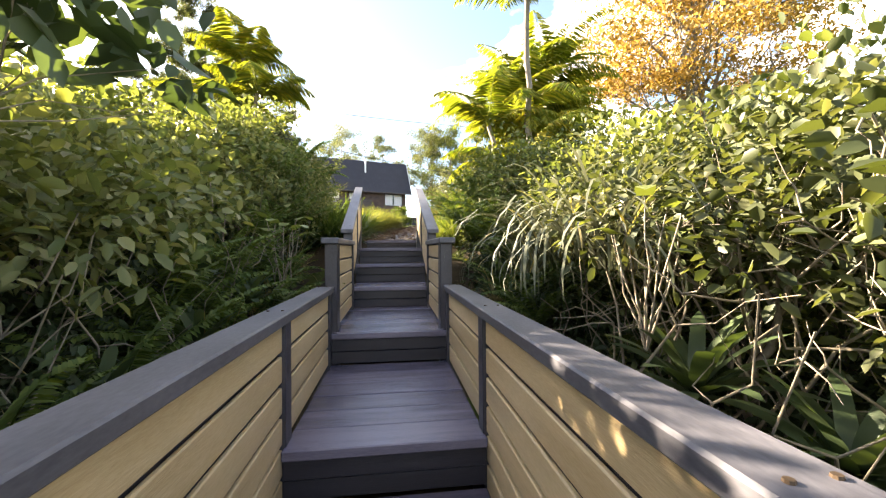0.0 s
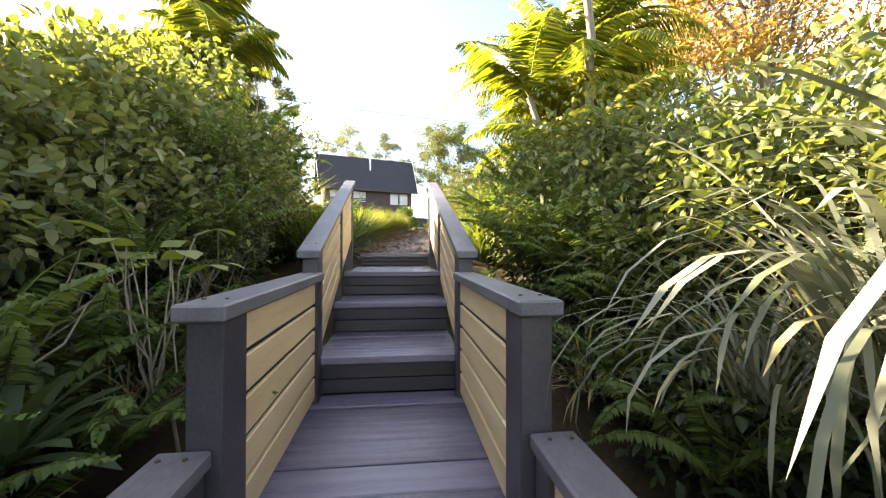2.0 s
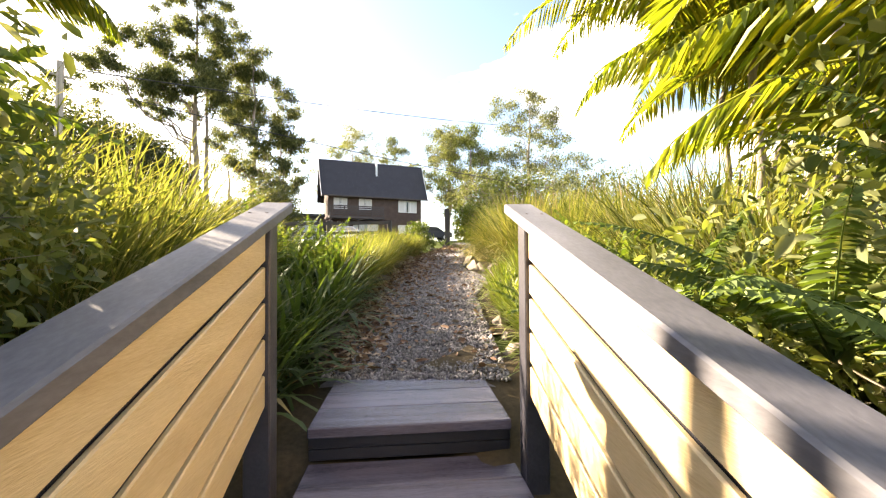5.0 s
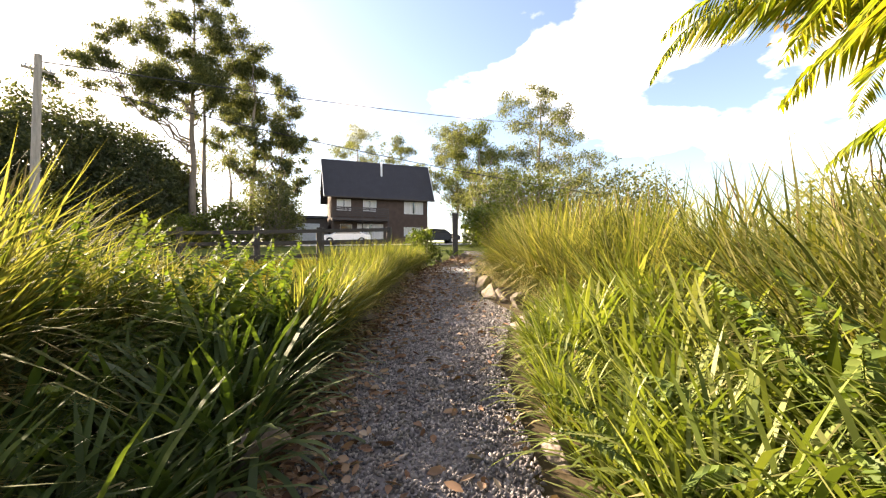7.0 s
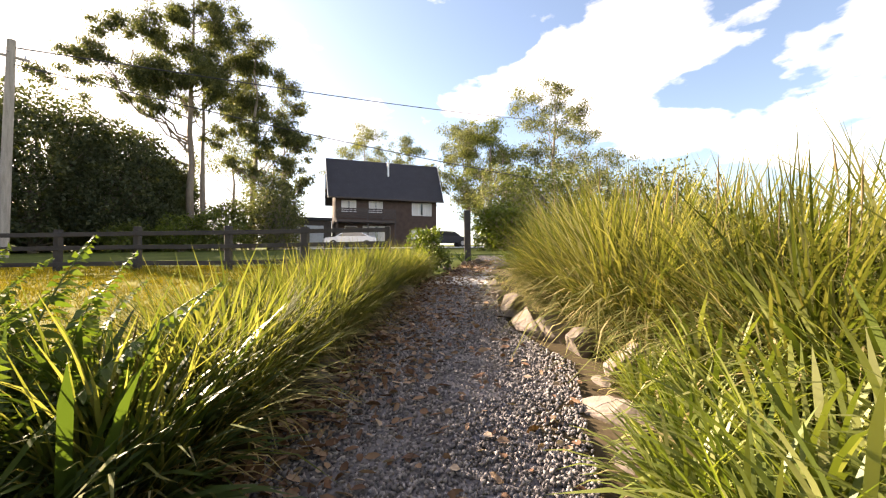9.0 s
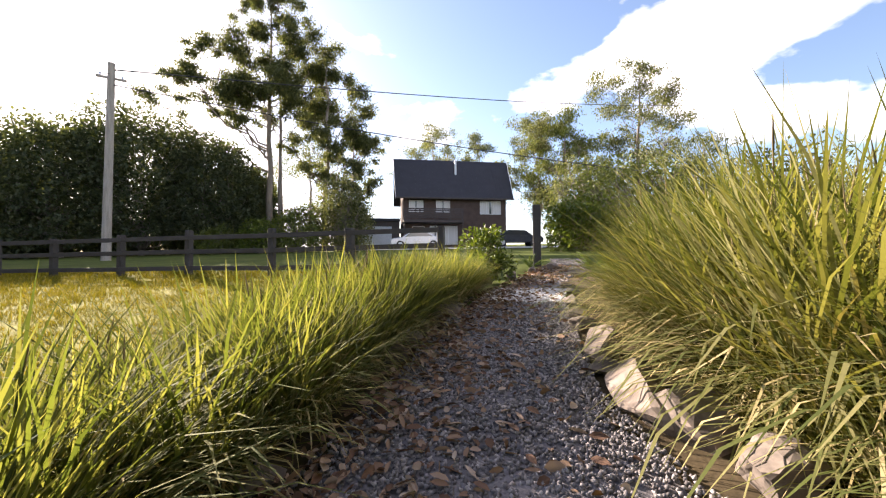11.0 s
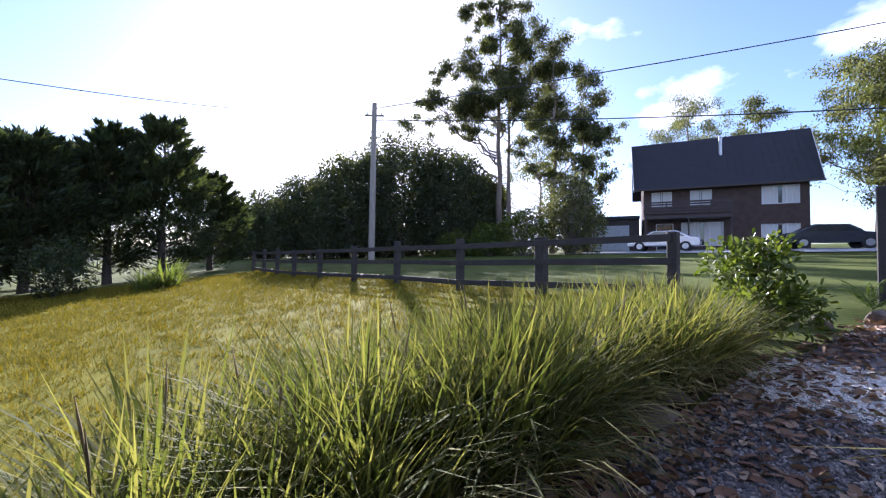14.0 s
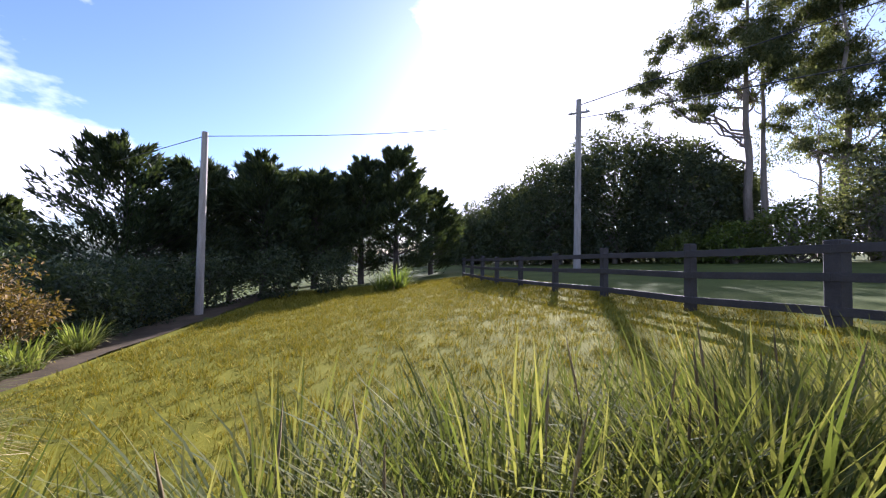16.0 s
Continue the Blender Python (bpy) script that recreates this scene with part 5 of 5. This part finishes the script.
for b, d, h, r in ((55, 35, 10.3, 4.8), (48, 34, 8.8, 4.0), (62, 36, 9.2, 4.5), (68, 40, 7.6, 4.2), (73, 46, 6.6, 4.0), (43.5, 37, 7.4, 2.8), (77, 55, 6.5, 4.0)):
    a = radians(b)
    dome(0.2 - math.sin(a) * d, 10 + math.cos(a) * d, h, r, 25000, "dense dark evergreen tree with a rounded crown")
for x, y, h, r, lf in ((2.6, 27, 2.2, 1.6, L_BUSH), (5.0, 30, 4.5, 3.0, L_YGUM), (7.5, 33, 5.5, 3.4, L_GUM), (3.4, 36, 6.0, 2.6, L_GUM), (-17.0, 33, 3.2, 1.8, L_YGUM), (-19.5, 32, 2.2, 1.5, L_BUSH), (-14.4, 35.5, 4.6, 2.2, L_GUM), (-22.5, 31, 2.0, 1.4, L_YGUM), (-15.5, 36.5, 6.2, 2.4, L_GUM), (11, 28, 4.0, 3.0, L_GUM)):
    dome(x, y, h, r, 4200, "leafy garden shrub in front of the house", lf, 0.24, 0.12, 0.15)

for b in range(41, 84, 4):
    a, d = radians(b + U(-1, 1)), (41 if b < 66 else 52) + U(-1.5, 1.5)
    dome(0.2 - math.sin(a) * d, 10 + math.cos(a) * d, U(2.2, 3.2), U(1.8, 2.4), 3600, "low dark shrub under the evergreen trees", L_DOME, 0.27, 0.16, 0.1)


def conifer(x, y, h, r, n, label):
    th = empty("conifer", x, y, float(land(x, y)), label, "tree", "conifers beside the lawn")
    V, F = tubes([(curve_between((0, 0, -0.4), (0, 0, h * 0.95), 0, 0.006, 8), np.linspace(0.2, 0.03, 8))], 7)
    put("trunk", fast_mesh("trunk", V, F), M_CONEBARK, th, smooth=True)
    nb = 130
    f = rng.random(nb) ** 0.8
    a = np.arange(nb) * 2.399
    q = r * (1 - f * 0.80) * np.minimum(1, 0.55 + f * 2) * rng.uniform(0.75, 1.12, nb)
    C, D, paths = [], [], []
    for i in range(nb):
        d = np.array([math.cos(a[i]), math.sin(a[i]), 0.35 + 0.35 * f[i]])
        s = np.array([0, 0, 0.25 + f[i] * (h - 0.7)])
        e = s + d * q[i]
        paths.append((np.array([s, e]), np.array([0.03, 0.006])))
        m = n // nb
        t = 0.25 + 0.8 * rng.random(m) ** 0.7
        w = rng.normal(size=(m, 3)) * 0.13 * q[i] * (1.15 - t[:, None] * 0.8) + [0, 0, 0.0]
        C.append(s + d * q[i] * t[:, None] + w)
        D.append(unit(d + rng.normal(size=(m, 3)) * 0.4 + [0, 0, 0.25]))
    V, F = tubes(paths, 4)
    put("branching", fast_mesh("branching", V, F), M_CONEBARK, th)
    k = sum(len(c) for c in C)
    V, F = leaves(np.concatenate(C), np.concatenate(D), rng.uniform(0.2, 0.44, k), rng.uniform(0.05, 0.10, k), False, 0.1, 0.0)
    put("foliage", fast_mesh("foliage", V, F), L_CONE, th)
    return th


for b, d, h, r in ((119, 20.5, 7.6, 4.6), (112, 21.5, 6.9, 3.8), (104, 21, 6.7, 3.8), (97.5, 21.5, 6.4, 3.4), (91, 22, 7.0, 2.9), (86, 22.5, 7.7, 3.2), (80.8, 26, 5.6, 3.0), (129, 24, 6.6, 3.6), (101, 26, 7.0, 4.0), (94, 27, 7.0, 4.0), (108, 27, 7.5, 4.0)):
    a = radians(b)
    conifer(0.2 - math.sin(a) * d, 10 + math.cos(a) * d, h, r, 17000, "dark feathery conifer with spreading boughs")

# rough growth in the bed along the lawn
bedgrass = tussock(200, 0.3, 0.9, 0.03, (0.8, 1.5), (0.6, 1.7), 0, 4, L_STRAP, "rough strap-leaved clump at the lawn edge", "strap_leaf_clump", dry=20)
plant_out([bedgrass], [(-15.5, 11.2, 0, 1.2, 0), (-15.2, 10.6, 0, 0.9, 1), (-5.0, 5.6, 0, 0.6, 2), (-6.2, 5.4, 0, 0.7, 3), (-4.2, 5.9, 0, 0.6, 4), (-7.4, 5.3, 0, 0.7, 5)], USED)
L_RUST = leafy("rusty_leaf", [(0.06, 0.050, 0.020), (0.13, 0.090, 0.030), (0.24, 0.15, 0.05)], 0.7, 0.3)
border = []
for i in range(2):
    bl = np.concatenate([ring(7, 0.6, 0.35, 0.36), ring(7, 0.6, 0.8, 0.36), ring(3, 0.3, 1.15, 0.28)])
    # conifer tones darken the leaves in place of the shade cast on them
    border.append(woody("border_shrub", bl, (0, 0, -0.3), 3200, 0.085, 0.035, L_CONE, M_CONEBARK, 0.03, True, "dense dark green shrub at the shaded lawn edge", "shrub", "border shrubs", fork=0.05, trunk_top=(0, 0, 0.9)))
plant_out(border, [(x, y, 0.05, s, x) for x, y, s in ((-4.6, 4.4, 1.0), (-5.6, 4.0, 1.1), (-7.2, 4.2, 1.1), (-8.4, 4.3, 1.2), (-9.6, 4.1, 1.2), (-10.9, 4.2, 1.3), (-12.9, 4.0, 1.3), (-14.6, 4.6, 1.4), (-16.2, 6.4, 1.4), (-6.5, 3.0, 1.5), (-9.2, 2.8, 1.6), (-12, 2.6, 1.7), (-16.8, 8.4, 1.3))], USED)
bl = np.concatenate([ring(6, 0.5, 0.5, 0.34), ring(7, 0.55, 1.0, 0.34), ring(3, 0.3, 1.4, 0.28)])
woody("rusty_bush", bl, (0, 0, -0.3), 3000, 0.07, 0.03, L_RUST, M_TWIG, 0.03, True, "bush with rusty orange-brown foliage beside the lawn", "bush", at=(-6.3, 5.0, float(land(0, 5.0))), fork=0.05, trunk_top=(0, 0, 1.1))
plant_out(grassA, [(x, y, 0, s, x) for x, y, s in ((-10.5, 3.6, 1.3), (-11.2, 3.2, 1.4), (-12.0, 3.8, 1.3), (-13.2, 3.4, 1.4), (-9.6, 3.9, 1.2), (-14.2, 3.8, 1.3))], USED)

# lawn turf
n = 140000
t = rng.random(n)
m = n // 9
q = rng.integers(0, m, n)
px = (-1.5 - 17 * rng.random(m) ** 1.25)[q]
py = U(6.2, 15.6, m)[q]
px, py = px + rng.normal(size=n) * (0.025 + 0.004 * np.abs(px)), py + rng.normal(size=n) * (0.025 + 0.004 * np.abs(px))
keep = py > 6.1 + 0.25 * np.sin(px * 1.3)
px, py = px[keep], py[keep]
n = len(px)
P = np.stack([px, py, land(px, py) - 0.03], 1)
sz = 1 + 0.09 * np.abs(px)
V, F = blades(P, U(0, 6.28, n), U(0.6, 1.4, n), U(0.045, 0.10, n) * np.minimum(sz, 1.6), 0.0055 * sz, U(0.2, 1.2, n), 2)
tagged(put("lawn_grass", fast_mesh("lawn_grass", V, F), L_LAWN), "mown green-gold lawn turf in low sun", "grass", kind="stuff")

# far hills
for i, (b0, b1, d, h) in enumerate(((95, 160, 260, 16), (-75, 20, 420, 14), (20, 95, 300, 12))):
    n = 60
    a = np.radians(np.linspace(b0, b1, n))
    tp = h * (0.75 + 0.25 * np.sin(np.linspace(0, 9, n)) + 0.12 * rng.random(n)) * np.sin(np.linspace(0.05, np.pi - 0.05, n)) ** 0.4
    rows = [np.stack([-np.sin(a) * (d + k * 30), np.cos(a) * (d + k * 30), 2 + tp * f], 1) for k, f in enumerate((-0.4, 0.6, 1.0, 0.7))]
    V = np.concatenate(rows)
    q = np.concatenate([np.stack([np.arange(n - 1) + k * n, np.arange(1, n) + k * n, np.arange(1, n) + (k + 1) * n, np.arange(n - 1) + (k + 1) * n], 1) for k in range(3)])
    tagged(put("backdrop", fast_mesh("backdrop", V, [q]), M_HILL, smooth=True), "hazy wooded hills far beyond the garden", "hill", kind="structure")


# ---- edging stones, gravel and litter ----
def boulder(seed, sx, sy, sz):
    cuts = [(Vector(unit(rng.normal(size=3))), float(U(0.5, 0.85))) for _ in range(11)]
    bm = bmesh.new()
    bmesh.ops.create_icosphere(bm, subdivisions=3, radius=1.0)
    for v in bm.verts:
        c = v.co * (1.15 + 0.2 * noise.noise(v.co * 1.3 + Vector((seed * 7.1, seed, 0))))
        for d, lim in cuts:
            over = c.dot(d) - lim
            if over > 0:
                c = c - d * over
        c = c + Vector([0.05 * noise.noise(v.co * 4 + Vector((q * 9.0, seed, 3))) for q in range(3)])
        v.co = Vector((c.x * sx, c.y * sy, c.z * sz))
    bmesh.ops.recalc_face_normals(bm, faces=bm.faces)
    me = bpy.data.meshes.new("stone")
    bm.to_mesh(me)
    bm.free()
    me.materials.append(M_STONE)
    return me


stones = [boulder(i, *d) for i, d in enumerate(((0.20, 0.13, 0.10), (0.16, 0.15, 0.09), (0.24, 0.14, 0.11), (0.13, 0.11, 0.08), (0.18, 0.12, 0.12)))]


def lay_stone(i, x, y, s, rz, dz=0.0):
    ob = new("edging_stone", stones[i % len(stones)])
    ob.matrix_world = Matrix.Translation((x, y, float(land(x, y)) + 0.05 * s + dz)) @ Euler((0.15 * math.sin(i * 3), 0.12 * math.cos(i * 5), rz)).to_matrix().to_4x4() @ Matrix.Diagonal((s, s, s, 1))
    tagged(ob, "rough pinkish sandstone edging rock beside the gravel path", "rock", "edging stones")


k = 0
for y in np.arange(5.6, 9.1, 0.42):
    lay_stone(k, float(edge_r(y)) + U(0.12, 0.2), y + U(-0.08, 0.08), U(0.45, 0.65) if y < 8 else U(0.75, 1.0), U(0, 3.1), U(-0.06, -0.03)); k += 1
for x, y, s, r in ((1.74, 9.15, 1.35, 0.4), (1.55, 9.60, 1.25, 1.2), (1.44, 9.98, 1.5, 0.6), (1.24, 10.25, 1.3, 1.9), (1.14, 10.65, 1.05, 0.5), (1.16, 11.05, 1.25, 1.4), (1.10, 11.6, 0.9, 0.3), (1.08, 12.1, 0.9, 1.0), (1.06, 12.7, 0.8, 2.0), (1.1, 13.4, 0.8, 0.4), (0.55, 15.2, 0.8, 0.1), (0.9, 15.6, 0.9, 1.0), (0.2, 14.9, 0.7, 0.6), (1.35, 15.0, 0.8, 0.3)):
    lay_stone(k, x, y, s, r); k += 1
for y in (5.4, 5.9, 6.3, 7.2, 8.9, 9.25, 10.7, 11.1, 11.45, 12.0, 12.4):
    lay_stone(k, float(edge_l(y)) - 0.14, y, U(0.75, 1.15), U(0, 3.1), -0.02); k += 1


def scatter(n, y0, y1):
    y = U(y0, y1, n)
    a, b = edge_l(y), edge_r(y)
    x = a + (b - a) * rng.random(n)
    return x, y, land(x, y) + 0.028


def chips(n, y0, y1, size, flat, material, name, label, category):
    x, y, z = scatter(n, y0, y1)
    C = np.stack([x, y, z], 1)
    s = rng.uniform(0.6, 1.3, n)[:, None] * size
    oct_ = np.array([(1, 0, 0), (0, 1, 0), (-1, 0, 0), (0, -1, 0), (0, 0, 1), (0, 0, -1)], float)
    R = np.stack([np.linalg.qr(q)[0] for q in rng.normal(size=(64, 3, 3))])[rng.integers(0, 64, n)]
    V = oct_[None] * rng.uniform(0.55, 1.2, (n, 6, 1)) * [1, 0.75, flat]
    V = np.einsum("nij,nkj->nki", R, V) * s[:, :, None] + C[:, None]
    f = np.array([(0, 1, 4), (1, 2, 4), (2, 3, 4), (3, 0, 4), (1, 0, 5), (2, 1, 5), (3, 2, 5), (0, 3, 5)])
    F = (np.arange(n)[:, None, None] * 6 + f[None]).reshape(-1, 3)
    return tagged(put(name, fast_mesh(name, V.reshape(-1, 3), [F]), material), label, category, kind="stuff")


M_CHIP = leafy("gravel_chip", [(0.066, 0.060, 0.064), (0.142, 0.130, 0.134), (0.25, 0.23, 0.23), (0.44, 0.41, 0.40)], 0.7, 0.0)
chips(4000, 14.2, 17.5, 0.017, 0.7, M_CHIP, "far_gravel", "grey gravel where the path widens to the drive", "gravel")
chips(34000, 4.98, 12.8, 0.0155, 0.7, M_CHIP, "gravel", "crushed grey bluestone gravel on the path", "gravel")
M_CHIPW = leafy("pale_gravel_chip", [(0.34, 0.33, 0.32), (0.54, 0.52, 0.50), (0.72, 0.70, 0.68)], 0.8, 0.0)
chips(9000, 12.7, 13.6, 0.016, 0.7, M_CHIPW, "pale_gravel", "band of pale gravel across the path", "gravel")
n = 4600
x, y, z = scatter(n, 5.1, 16.0)
sidep = rng.random(n) < 0.8
x = np.where(sidep, edge_l(y) + np.abs(rng.normal(size=n)) * np.interp(y, [6, 8.5, 9.6, 12], [0.18, 0.22, 0.46, 0.42]) - 0.05, x)
V, F = leaves(np.stack([x, y, land(x, y) + 0.042], 1), np.concatenate([rng.normal(size=(n, 2)), rng.normal(size=(n, 1)) * 0.18], 1), U(0.035, 0.10, n), U(0.02, 0.046, n), True, 0.15, 0.05)
tagged(put("leaf_litter", fast_mesh("leaf_litter", V, F), M_LITTER), "dry brown and pale fallen leaves on the gravel", "leaves", kind="stuff")
